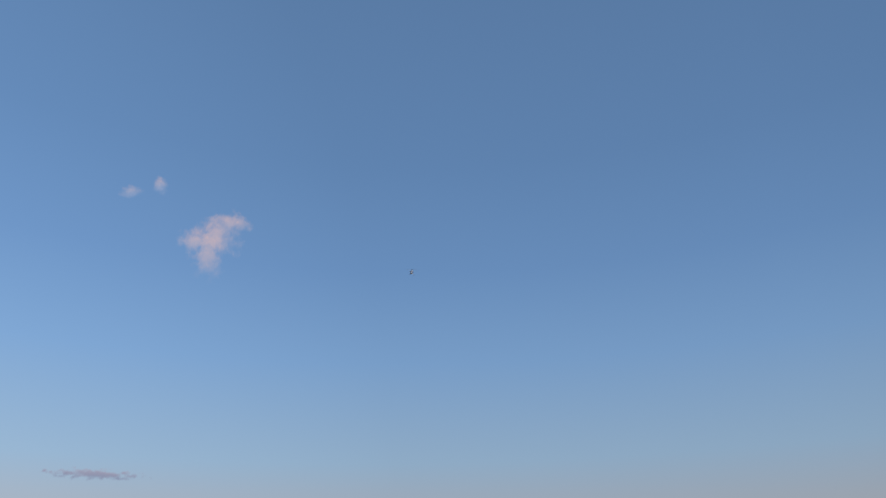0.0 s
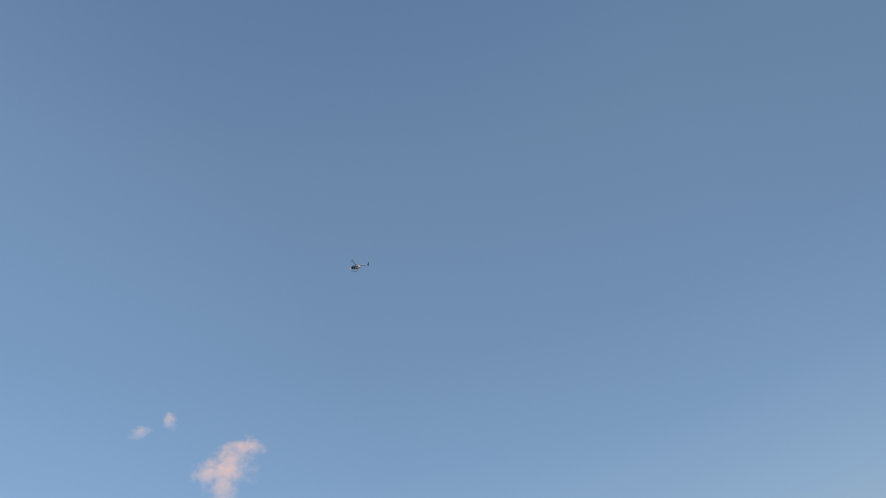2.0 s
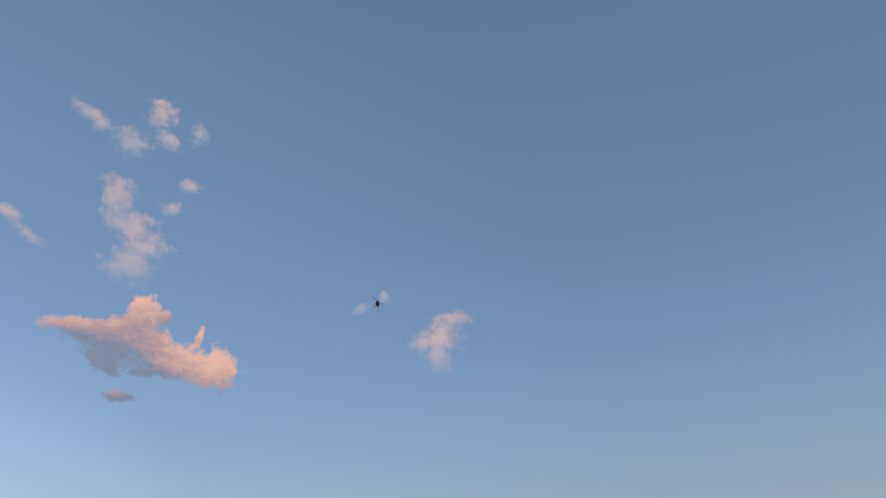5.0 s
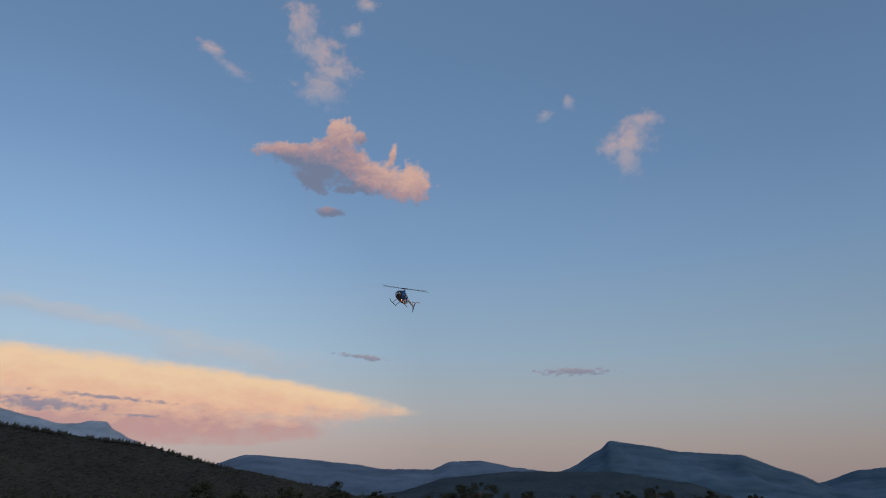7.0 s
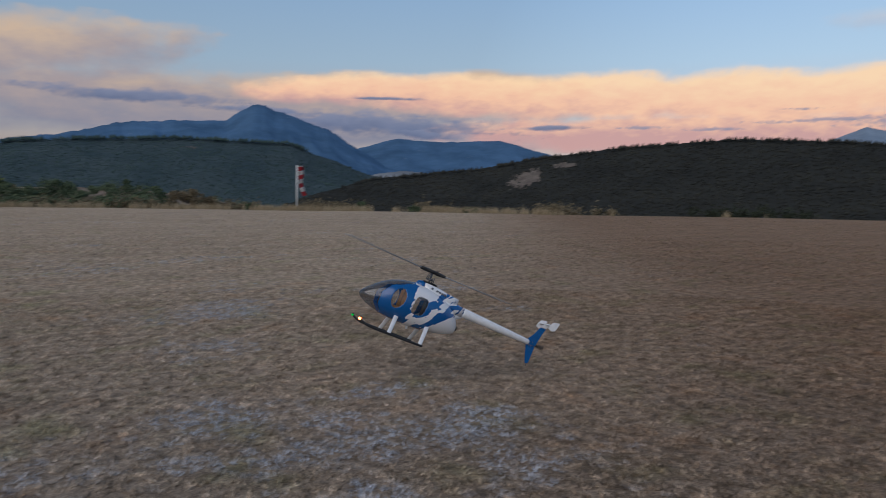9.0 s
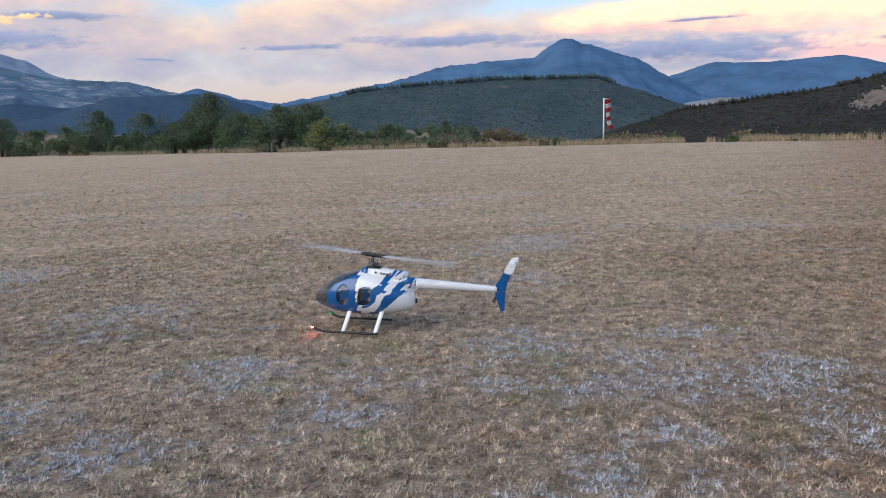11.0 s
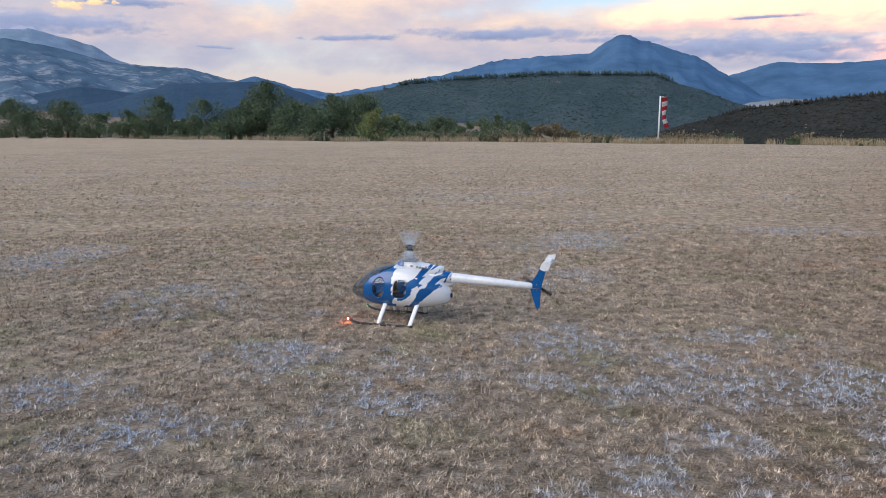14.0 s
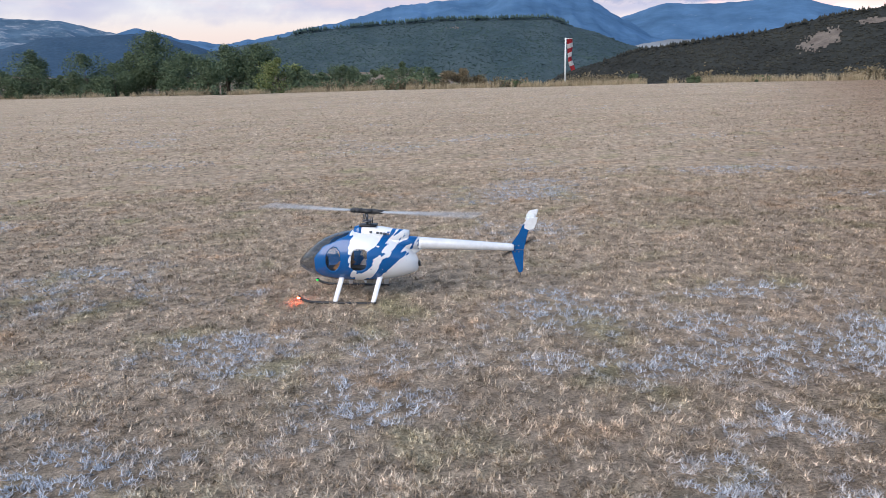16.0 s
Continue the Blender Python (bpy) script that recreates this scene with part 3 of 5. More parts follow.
def crest_pines(label, crest, dist, lower, az0, az1, number, tall, mat, seed):
    """Pines that stand up along the top of a hill, joined."""
    rng = np.random.default_rng(seed)
    vs, fs = [], []
    for _ in range(number):
        az = rng.uniform(az0, az1)
        if noise.noise((az * 0.8, seed, 0)) + rng.uniform(-0.2, 0.5) < 0:
            continue
        p = on_plan(az, dist * rng.uniform(0.985, 1.0))
        z = 1.55 + dist * math.tan(radians(curve_at(crest, az) - lower)) - 1.5
        h, c = rng.uniform(*tall) + 1.5, len(vs) * 11
        w = 0.26 * h
        ring = [(p.x + w * k * math.cos(1.2566 * i + k), p.y + w * k * math.sin(1.2566 * i + k), z + h * q) for k, q in ((1.0, 0.25), (0.6, 0.62)) for i in range(5)]
        vs.append(ring + [(p.x, p.y, z + h)])
        for i in range(5):
            j = (i + 1) % 5
            fs += [(c + i, c + j, c + 5 + j), (c + i, c + 5 + j, c + 5 + i), (c + 5 + i, c + 5 + j, c + 10)]
    tagged(mesh_of("crest_pines", np.array(vs).reshape(-1, 3), fs, mat), label, "woods", kind="stuff")


crest_pines("dark pines standing along the flat top of the hill", CREST_B, 950, 0.06, -5, 17.5, 900, (1.0, 5.0), FOREST_MID_HAZE, 21)
crest_pines("scattered dark pines along the crest of the hill", CREST_A, 500, 0.14, 20, 76, 900, (0.5, 2.2), FOREST, 22)


def build_scar(grid_a, clay_scar, label):
    """Bare clay showing between the trees of the near hill."""
    bm = bmesh.new()
    keep = {}
    n, m, _ = grid_a.shape
    for k in range(n - 1):
        for i in range(2, 11):
            if not any(clay_scar(grid_a[k + du, i + dw]) for du in (0, 1) for dw in (0, 1)):
                continue
            for sub in range(64):
                fu, fw = (sub % 8) / 8, (sub // 8) / 8
                quad = []
                for du, dw in ((0, 0), (1 / 8, 0), (1 / 8, 1 / 8), (0, 1 / 8)):
                    a, b = fu + du, fw + dw
                    p = grid_a[k, i] * (1 - a) * (1 - b) + grid_a[k + 1, i] * a * (1 - b) + grid_a[k, i + 1] * (1 - a) * b + grid_a[k + 1, i + 1] * a * b
                    quad.append(p)
                if clay_scar(sum(quad) / 4):
                    vs = []
                    for p in quad:
                        key = tuple(np.round(p, 2))
                        if key not in keep:
                            keep[key] = bm.verts.new((p[0], p[1], p[2] + 0.5 + 0.5 * noise.noise(Vector(p) * 0.2)))
                        vs.append(keep[key])
                    if len(set(vs)) == 4:
                        bm.faces.new(vs)
    ob = part("clay_bank", bm, CLAY)
    tagged(ob, label, "bank", kind="structure")


build_scar(grid_a, clay_scar, "bare pale clay scar on the wooded hillside")
build_scar(grid_b, rock_band, "thin pale rock band on the flat-topped hill")


# ---------------------------------------------------------------- clouds
def cloud_material(name, bright, mid, shade, opacity=1.0, scale=0.004, soft=(0.05, 0.55), strength=1.0):
    """Evening cloud as a distant glowing backdrop: colours wander from lit to shaded vapour."""
    m = bpy.data.materials.new(name)
    m.use_nodes = True
    t = m.node_tree
    t.nodes.clear()
    out = t.nodes.new("ShaderNodeOutputMaterial")
    em, tr, mix = t.nodes.new("ShaderNodeEmission"), t.nodes.new("ShaderNodeBsdfTransparent"), t.nodes.new("ShaderNodeMixShader")
    em.inputs["Strength"].default_value = strength
    at = t.nodes.new("ShaderNodeAttribute")
    at.attribute_name = "vapour"
    sh = t.nodes.new("ShaderNodeAttribute")
    sh.attribute_name = "tone"
    wisp = noise_fac(t, scale, 9, 0.58, stretch=(1, 1, 1.6))
    add = t.nodes.new("ShaderNodeMath")
    add.operation = "MULTIPLY_ADD"
    t.links.new(wisp, add.inputs[0])
    add.inputs[1].default_value = 0.9
    t.links.new(at.outputs["Fac"], add.inputs[2])
    mr = t.nodes.new("ShaderNodeMapRange")
    mr.interpolation_type = "SMOOTHSTEP"
    t.links.new(add.outputs[0], mr.inputs["Value"])
    mr.inputs["From Min"].default_value, mr.inputs["From Max"].default_value = soft[0] + 0.46, soft[1] + 0.46
    mr.inputs["To Max"].default_value = opacity
    gate = t.nodes.new("ShaderNodeMapRange")
    t.links.new(at.outputs["Fac"], gate.inputs["Value"])
    gate.inputs["From Max"].default_value = 0.12
    both = t.nodes.new("ShaderNodeMath")
    both.operation = "MULTIPLY"
    t.links.new(mr.outputs[0], both.inputs[0])
    t.links.new(gate.outputs[0], both.inputs[1])
    var = t.nodes.new("ShaderNodeMath")
    var.operation = "MULTIPLY_ADD"
    t.links.new(noise_fac(t, scale * 1.7, 7, 0.6, stretch=(1, 1, 2.5)), var.inputs[0])
    var.inputs[1].default_value = 0.7
    t.links.new(sh.outputs["Fac"], var.inputs[2])
    col = ramp(t, var.outputs[0], [(0.28, shade), (0.6, mid), (0.95, bright)])
    t.links.new(col.outputs[0], em.inputs["Color"])
    t.links.new(both.outputs[0], mix.inputs[0])
    t.links.new(tr.outputs[0], mix.inputs[1])
    t.links.new(em.outputs[0], mix.inputs[2])
    t.links.new(mix.outputs[0], out.inputs[0])
    return m


PINK = cloud_material("pink_evening_cloud", lin(232, 186, 165), lin(188, 156, 157), lin(130, 137, 159), 0.96, 0.006, (-0.14, 0.5))
PUFF = cloud_material("pale_pink_cloud", lin(216, 184, 176), lin(184, 174, 182), lin(156, 166, 188), 0.82, 0.008, (0.02, 1.0))
GOLD = cloud_material("golden_anvil_cloud", lin(255, 214, 168), lin(247, 194, 158), lin(204, 158, 150), 0.95, 0.0036, (-0.1, 0.45), 1.08)
LILAC = cloud_material("lilac_cloud_bank", lin(216, 184, 152), lin(174, 156, 152), lin(140, 138, 151), 0.9, 0.0018, (-0.1, 0.6))
GREY = cloud_material("grey_streak_cloud", lin(142, 144, 163), lin(124, 131, 154), lin(108, 117, 142), 0.95, 0.004, (-0.02, 0.7))
MAUVE = cloud_material("mauve_streak_cloud", lin(180, 162, 168), lin(160, 150, 162), lin(144, 144, 160), 0.85, 0.007, (0.05, 0.8))
VEIL = cloud_material("thin_high_veil", lin(228, 208, 184), lin(212, 202, 196), lin(192, 192, 198), 0.5, 0.003, (0.0, 0.9))


def cloud(label, blobs, mat, step, seed, r=4300.0, grain=1.0, stretch=2.2, ragged=0.6):
    """One cloud: overlapping puffs (azimuth, elevation, half width, half height, turn, tone), with a ragged outline and a billowed front."""
    az0, az1 = min(b[0] - b[2] * 1.5 for b in blobs), max(b[0] + b[2] * 1.5 for b in blobs)
    el0, el1 = min(b[1] - max(b[3], abs(b[2] * math.sin(radians(b[4])))) * 1.5 for b in blobs), max(b[1] + max(b[3], abs(b[2] * math.sin(radians(b[4])))) * 1.5 for b in blobs)
    n, m = int((az1 - az0) / step) + 2, int((el1 - el0) / step) + 2
    ids, verts, dens, tones, faces = {}, [], [], [], []
    for i in range(n):
        for j in range(m):
            az, el = az0 + i * step, el0 + j * step
            d = tone = wsum = 0.0
            for a, e, w, h, turn, tn in blobs:
                c, s = math.cos(radians(turn)), math.sin(radians(turn))
                x, y = (az - a) * math.cos(radians(e)), el - e
                q = math.hypot((x * c + y * s) / w, (-x * s + y * c) / h)
                v = max(0.0, 1.35 - q)
                d = max(d, v)
                tone += v * (tn + 0.36 * (-x * s + y * c) / h)
                wsum += v
            f = noise.fractal((az * grain, el * grain * stretch, seed), 0.75, 2.1, 6)
            val = d * 0.85 - 0.16 + ragged * 0.5 * f * (1.1 - 0.4 * d) if d > 0 else -1.0
            ids[i, j] = (val, tone / wsum if wsum else 0.0, az, el)
    index = {}

    def vert(key):
        if key not in index:
            val, tone, az, el = ids[key]
            index[key] = len(verts)
            verts.append(tuple(at_sky(az, el, r - 90 * max(0.0, val) - 40 * noise.noise((az * 2 * grain, el * 2 * grain, seed)))))
            dens.append(max(0.0, min(1.0, val)))
            tones.append(tone)
        return index[key]

    for i in range(n - 1):
        for j in range(m - 1):
            ks = ((i, j), (i + 1, j), (i + 1, j + 1), (i, j + 1))
            if max(ids[k][0] for k in ks) > 0:
                faces.append([vert(k) for k in ks])
    ob = mesh_of("cloud", verts, faces, mat, True)
    for name, values in (("vapour", dens), ("tone", tones)):
        ob.data.attributes.new(name, "FLOAT", "POINT").data.foreach_set("value", values)
    ob.visible_shadow = False
    return tagged(ob, label, "cloud", "evening clouds", "structure")


cloud("big pink evening cloud with a grey underside", [
    (77.2, 25.6, 2.6, 0.62, 6, 0.38), (78.8, 25.0, 2.6, 1.0, -10, -0.06), (79.9, 24.6, 2.4, 1.4, -18, -0.08), (79.3, 23.4, 1.5, 0.7, -32, -0.3), (80.4, 26.2, 1.6, 0.8, 22, 0.18), (81.8, 27.0, 1.35, 1.35, 0, 0.32), (83.4, 27.1, 0.6, 0.6, 0, 0.2),
    (82.2, 25.0, 2.3, 1.5, -14, 0.12), (85.2, 23.9, 2.3, 1.35, -12, 0.36), (88.0, 23.6, 1.8, 1.55, 10, 0.50), (86.4, 25.8, 0.30, 1.1, -10, 0.4), (84.0, 23.3, 1.3, 0.6, -10, 0.12),
    (82.5, 22.9, 1.0, 0.35, 5, -0.2), (81.2, 21.0, 1.1, 0.42, 3, -0.1)], PINK, 0.09, 3.3, grain=1.3, stretch=1.3, ragged=0.6)
cloud("tall broken pink cloud wisps", [(77.6, 35.4, 1.5, 1.8, 30, 0.35), (79.2, 33.4, 2.8, 1.6, -25, 0.3), (80.6, 32.0, 2.2, 1.0, 0, 0.4), (79.6, 31.0, 1.6, 1.6, 10, 0.25), (79.4, 30.3, 2.3, 1.2, -5, 0.2)], PUFF, 0.12, 8.1, grain=1.1, stretch=1.4, ragged=0.8)
cloud("small pink cloud puff", [(73.6, 40.6, 1.7, 0.6, -15, 0.3), (74.6, 40.2, 0.8, 0.7, 0, 0.3)], PUFF, 0.12, 12.4, grain=1.3)
cloud("broken pale pink cloud wisps", [(79.6, 42.0, 1.3, 1.4, 0, 0.4), (80.6, 40.4, 1.4, 0.9, -30, 0.3), (77.5, 39.5, 1.5, 1.1, 0, 0.15), (83.4, 41.2, 0.7, 1.2, 0, 0.1)], PUFF, 0.12, 14.6, grain=1.2, ragged=0.85)
cloud("small pale cloud wisp", [(83.4, 37.2, 1.0, 0.6, 0, 0.3)], PUFF, 0.1, 17.2, grain=1.5)
cloud("small pale cloud wisp", [(82.3, 35.3, 1.0, 0.6, 15, 0.2)], PUFF, 0.1, 18.2, grain=1.5)
cloud("thin slanting pink cloud wisp", [(69.8, 32.3, 1.3, 0.6, -10, 0.35), (71.8, 31.1, 1.8, 0.5, -25, 0.1)], PUFF, 0.1, 21.7, grain=1.3)
cloud("ragged pink cloud puff", [(107.5, 26.6, 2.1, 1.7, 45, 0.45), (108.6, 27.9, 1.6, 0.75, 0, 0.4), (107.0, 25.2, 1.1, 2.0, 10, 0.35), (105.8, 26.0, 1.2, 0.9, 0, 0.2)], PUFF, 0.09, 25.1, grain=1.2, stretch=1.1, ragged=0.75)
cloud("tiny pink cloud puff", [(100.1, 28.9, 0.8, 0.5, 20, 0.1)], PUFF, 0.08, 27.1, grain=1.6)
cloud("tiny pale cloud puff", [(102.3, 29.75, 0.55, 0.65, 20, 0.1)], PUFF, 0.08, 29.9, grain=1.6)
cloud("wide golden anvil cloud lit by the setting sun", [
    (68, 6.6, 17, 1.9, -4, 0.45), (52, 7.0, 14, 2.0, -1, 0.42), (79, 6.5, 9, 0.9, -7, 0.5), (62, 4.2, 19, 1.9, 0, 0.0), (41, 7.2, 12, 1.9, 0, 0.32), (44, 4.4, 16, 1.5, 0, -0.05), (30, 7.5, 11, 1.6, 0, 0.3), (21, 7.9, 9, 1.1, 3, 0.25)],
    GOLD, 0.25, 31.4, r=4700, grain=0.2, stretch=3.2, ragged=0.22)
cloud("lilac and peach cloud bank above the mountains", [
    (-2, 9.6, 12, 2.0, 3, 0.30), (-22, 7.0, 16, 3.2, 0, 0.15), (4, 6.0, 16, 2.6, 0, 0.12), (20, 6.6, 18, 2.3, 0, 0.30), (18, 4.6, 18, 1.6, 0, 0.0), (-30, 10, 12, 2.5, 0, 0.3), (-8, 8, 8, 2.2, 10, 0.45), (32, 8.0, 9, 1.2, 0, 0.5)],
    LILAC, 0.25, 37.2, r=4900, grain=0.16, stretch=2.8, ragged=0.55)
YELLOW = cloud_material("bright_yellow_cloud", lin(224, 194, 136), lin(214, 180, 130), lin(196, 164, 138), 0.9, 0.009, (0.0, 0.7))
cloud("small bright yellow rim of lit cloud", [(-27.3, 8.1, 1.2, 0.34, 4, 0.4), (-25.6, 8.35, 1.8, 0.22, 8, 0.3)], YELLOW, 0.07, 44.4, r=4540, grain=1.6, stretch=1.8, ragged=1.1)
cloud("thin pale veil cloud over the anvil", [(73, 9.6, 9, 1.3, -6, 0.2), (64, 11.2, 8, 0.8, -6, 0.15)], VEIL, 0.25, 41.4, r=4660, grain=0.3, stretch=3.5, ragged=0.8)
for k, (az, el, w, h, turn) in enumerate([(101.9, 8.5, 3.0, 0.34, 0), (84.6, 9.5, 2.2, 0.22, -6), (62, 4.9, 4.2, 0.45, 0), (49.0, 4.7, 2.2, 0.16, 2), (44.0, 4.9, 1.8, 0.14, 0), (36.5, 4.9, 3.4, 0.22, 2), (23, 5.1, 11, 0.95, -2), (14, 5.9, 5, 0.35, -2),
                                          (5, 6.6, 7.5, 0.5, -1), (-7.5, 6.4, 3.6, 0.28, 0), (-28, 6.85, 6.5, 0.85, 0), (-31, 6.2, 5, 0.4, 0), (-24, 8.5, 3.6, 0.3, 0), (23.5, 7.1, 3, 0.14, 0), (-17.7, 5.6, 1.4, 0.12, -3), (68, 4.4, 2.0, 0.14, 0), (55, 6.0, 1.6, 0.1, 0), (66, 5.6, 4.5, 0.16, -3), (57, 5.2, 5.0, 0.18, 1), (26.5, 4.4, 4.0, 0.5, -6)]):
    cloud("flat grey-mauve streak of cloud", [(az, el, w, h, turn, 0.15)], MAUVE if az > 43 else GREY, 0.09 if h < 0.4 else 0.13, 50 + k * 3.3, r=4560, grain=1.7 if az > 43 else 0.7, stretch=2.6 if az > 43 else 4.0, ragged=1.3 if az > 43 else 0.8)


# ---------------------------------------------------------------- trees, bushes, windsock, posts
def limb(bm, a, b, ra, rb, sides=7):
    """A tapered round bar between two points."""
    a, b = Vector(a), Vector(b)
    q = (b - a).to_track_quat("Z", "Y")
    rings = []
    for p, r in ((a, ra), ((a + b) / 2, (ra + rb) / 2), (b, rb)):
        rings.append([bm.verts.new(p + q @ Vector((math.cos(2 * math.pi * k / sides) * r, math.sin(2 * math.pi * k / sides) * r, 0))) for k in range(sides)])
    for lo, hi in zip(rings, rings[1:]):
        for k in range(sides):
            bm.faces.new((lo[k], lo[(k + 1) % sides], hi[(k + 1) % sides], hi[k]))
    bm.faces.new(rings[0][::-1])
    bm.faces.new(rings[-1])


def tree(az, top_el, d, width, mat, seed, label, category="tree", low=0.06):
    """A tapered trunk with limbs, and a crown of many small leaf sprays in uneven clumps."""
    rng = np.random.default_rng(seed)
    foot = on_plan(az, d)
    foot.z = ground_height(foot.x, foot.y) - 0.05
    h = 1.55 + d * math.tan(radians(top_el)) - foot.z
    thing = new(category, None)
    thing.matrix_basis = Matrix.Translation(foot)
    bm = bmesh.new()
    r = 0.035 * h
    limb(bm, (0, 0, -0.1), (rng.normal(0, 0.04) * h, rng.normal(0, 0.04) * h, h * 0.45), r, r * 0.7)
    clumps = []
    for k in range(int(9 + h * 2.2)):
        u = rng.uniform(0.0, 1.0)
        z = h * (low + 0.10 + (0.72 - low) * u)
        reach = width / 2 * math.sqrt(max(0.05, 1 - (max(0, u - 0.3) / 0.75) ** 2)) * rng.uniform(0.45, 0.95)
        ang = rng.uniform(0, 6.28)
        c = Vector((math.cos(ang) * reach, math.sin(ang) * reach, z))
        clumps.append((c, rng.uniform(0.16, 0.30) * min(width, h)))
        if k < 7:
            limb(bm, (0, 0, h * rng.uniform(0.15, 0.42)), c * 0.92, r * 0.4, r * 0.12, 5)
    clumps.append((Vector((rng.normal(0, 0.1), rng.normal(0, 0.1), h * 0.88)), 0.11 * h))
    part("trunk", bm, BARK, thing)
    vs, per = [], int((150 + 26 * h) * (1.7 if az < 60 else 1.0))
    for c, rad in clumps:
        p = rng.normal(0, 1, (per, 3))
        p /= np.linalg.norm(p, axis=1)[:, None]
        p *= (rng.uniform(0.25, 1.0, (per, 1)) ** 0.45) * rad * (1 + rng.normal(0, 0.12, (per, 1)))
        p[:, 2] *= 0.85
        p += np.array(c)
        p[:, 2] = np.maximum(p[:, 2], h * low)
        size = rng.uniform(0.05, 0.12, (per, 1)) * (0.7 + 0.06 * h)
        a, b = rng.normal(0, 1, (per, 3)), rng.normal(0, 1, (per, 3))
        a /= np.linalg.norm(a, axis=1)[:, None]
        b = np.cross(a, b)
        b /= np.linalg.norm(b, axis=1)[:, None]
        vs.append(np.stack([p - a * size, p - b * size * 0.5, p + a * size, p + b * size * 0.5], 1))
    v = np.concatenate(vs).reshape(-1, 3)
    crown = mesh_of("crown", v, np.arange(len(v)).reshape(-1, 4), mat)
    crown.parent = thing
    return tagged(thing, label, category, "trees and bushes along the field")


OAK = "dark green oak tree with an uneven crown behind the field"
BUSH = "low dark green bush at the edge of the field"
PLANTS = [
    (-34, 2.0, 104, 6, 0), (-31.2, 1.78, 98, 5.5, 0), (-28.1, 1.7, 92, 4.5, 0), (-26.1, 0.8, 88, 4.5, 0), (-24.2, 1.0, 84, 4, 0), (-21.8, 2.16, 82, 5.2, 0), (-18.7, 1.82, 78, 4.2, 0), (-16.9, 1.1, 74, 4, 0),
    (-14.0, 3.31, 76, 5.4, 0), (-15.6, 1.9, 78, 4.2, 0), (-12.0, 1.7, 72, 4, 0), (-9.1, 2.3, 72, 4.6, 0), (-6.9, 2.27, 71, 4.2, 0), (-10.6, 1.2, 68, 3.4, 0), (-5.4, 1.15, 60, 3.8, 1), (-3.9, 0.3, 60, 2.8, 0),
    (-0.5, 0.42, 68, 3.8, 2), (-2.2, -0.1, 66, 2.6, 2), (1.6, 0.0, 64, 3.0, 2), (4.1, 0.50, 66, 3.6, 0), (6.0, 0.0, 62, 2.4, 0), (8.4, -0.22, 52.5, 3.8, 3), (-13.0, 0.4, 70, 3.0, 2), (-20.2, 0.4, 80, 3.2, 2), (-23, 0.2, 80, 3, 2),
    (-29.8, 0.5, 92, 4.5, 2), (-33, 0.4, 98, 5, 2), (-17.8, 0.2, 74, 3.0, 2), (-27.4, 0.1, 90, 3.4, 2), (21.6, -1.12, 48.5, 1.0, 2), (26, -1.35, 47, 1.0, 2), (13.0, -1.3, 50, 1.4, 2), (30.5, -1.5, 46.5, 1.2, 2),
    (73.5, -0.1, 57, 2.2, 2), (76.1, -0.6, 57, 1.5, 2), (79.5, -0.42, 58, 2.4, 2), (83.1, 0.02, 59, 2.0, 2), (86.4, -0.66, 64, 2.4, 2), (94.1, 0.1, 76, 5.2, 2), (92.6, -0.1, 78, 3.6, 2), (97.8, -0.55, 80, 2.0, 2), (89.8, -1.0, 68, 2.4, 2),
    (71.6, -1.2, 55, 1.4, 2), (107.3, 0.0, 84, 3.6, 2), (105, -0.4, 84, 2.4, 2), (111, -0.3, 84, 2.6, 2), (114, -0.5, 84, 3, 2)]
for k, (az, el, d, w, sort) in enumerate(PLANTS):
    # past azimuth 60 the shaded leaf copy replaces the usual leaves
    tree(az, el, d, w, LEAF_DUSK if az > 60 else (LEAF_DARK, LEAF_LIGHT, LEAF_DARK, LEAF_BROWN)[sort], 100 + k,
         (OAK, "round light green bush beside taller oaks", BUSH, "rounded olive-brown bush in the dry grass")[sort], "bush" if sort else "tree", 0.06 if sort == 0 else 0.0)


def edge_scrub(name, label, mat, number, seed, az0, az1, size, deep, bias):
    """Low tangled scrub along the edge of the field, joined."""
    rng = np.random.default_rng(seed)
    vs = []
    for _ in range(number):
        az = rng.uniform(az0, az1)
        if rng.uniform(-0.2, 0.6) > noise.noise((az * 0.23, seed * 0.1, 0)) + bias:
            continue
        d = field_edge(az) + rng.uniform(0.8, deep)
        p0 = on_plan(az, d)
        rad = rng.uniform(*size)
        per = 70
        p = rng.normal(0, 0.5, (per, 3)) * rad + np.array([p0.x, p0.y, ground_height(p0.x, p0.y) + rad * 0.55])
        leaf = rng.uniform(0.05, 0.13, (per, 1))
        a, b = rng.normal(0, 1, (per, 3)), rng.normal(0, 1, (per, 3))
        a /= np.linalg.norm(a, axis=1)[:, None]
        b = np.cross(a, b)
        b /= np.linalg.norm(b, axis=1)[:, None]
        vs.append(np.stack([p - a * leaf, p - b * leaf * 0.5, p + a * leaf, p + b * leaf * 0.5], 1))
    v = np.concatenate(vs).reshape(-1, 3)
    tagged(mesh_of(name, v, np.arange(len(v)).reshape(-1, 4), mat), label, "scrub", kind="stuff")


edge_scrub("edge_scrub", "low brown-green scrub along the edge of the field", LEAF_BROWN, 900, 77, -35, 42, (0.22, 0.5), 6.0, 0.15)
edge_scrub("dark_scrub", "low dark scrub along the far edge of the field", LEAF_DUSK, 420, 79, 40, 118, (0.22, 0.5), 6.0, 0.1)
edge_scrub("green_scrub", "dense low green scrub under the oaks", LEAF_DARK, 800, 78, -36, 6.2, (0.3, 0.75), 14.0, 0.12)


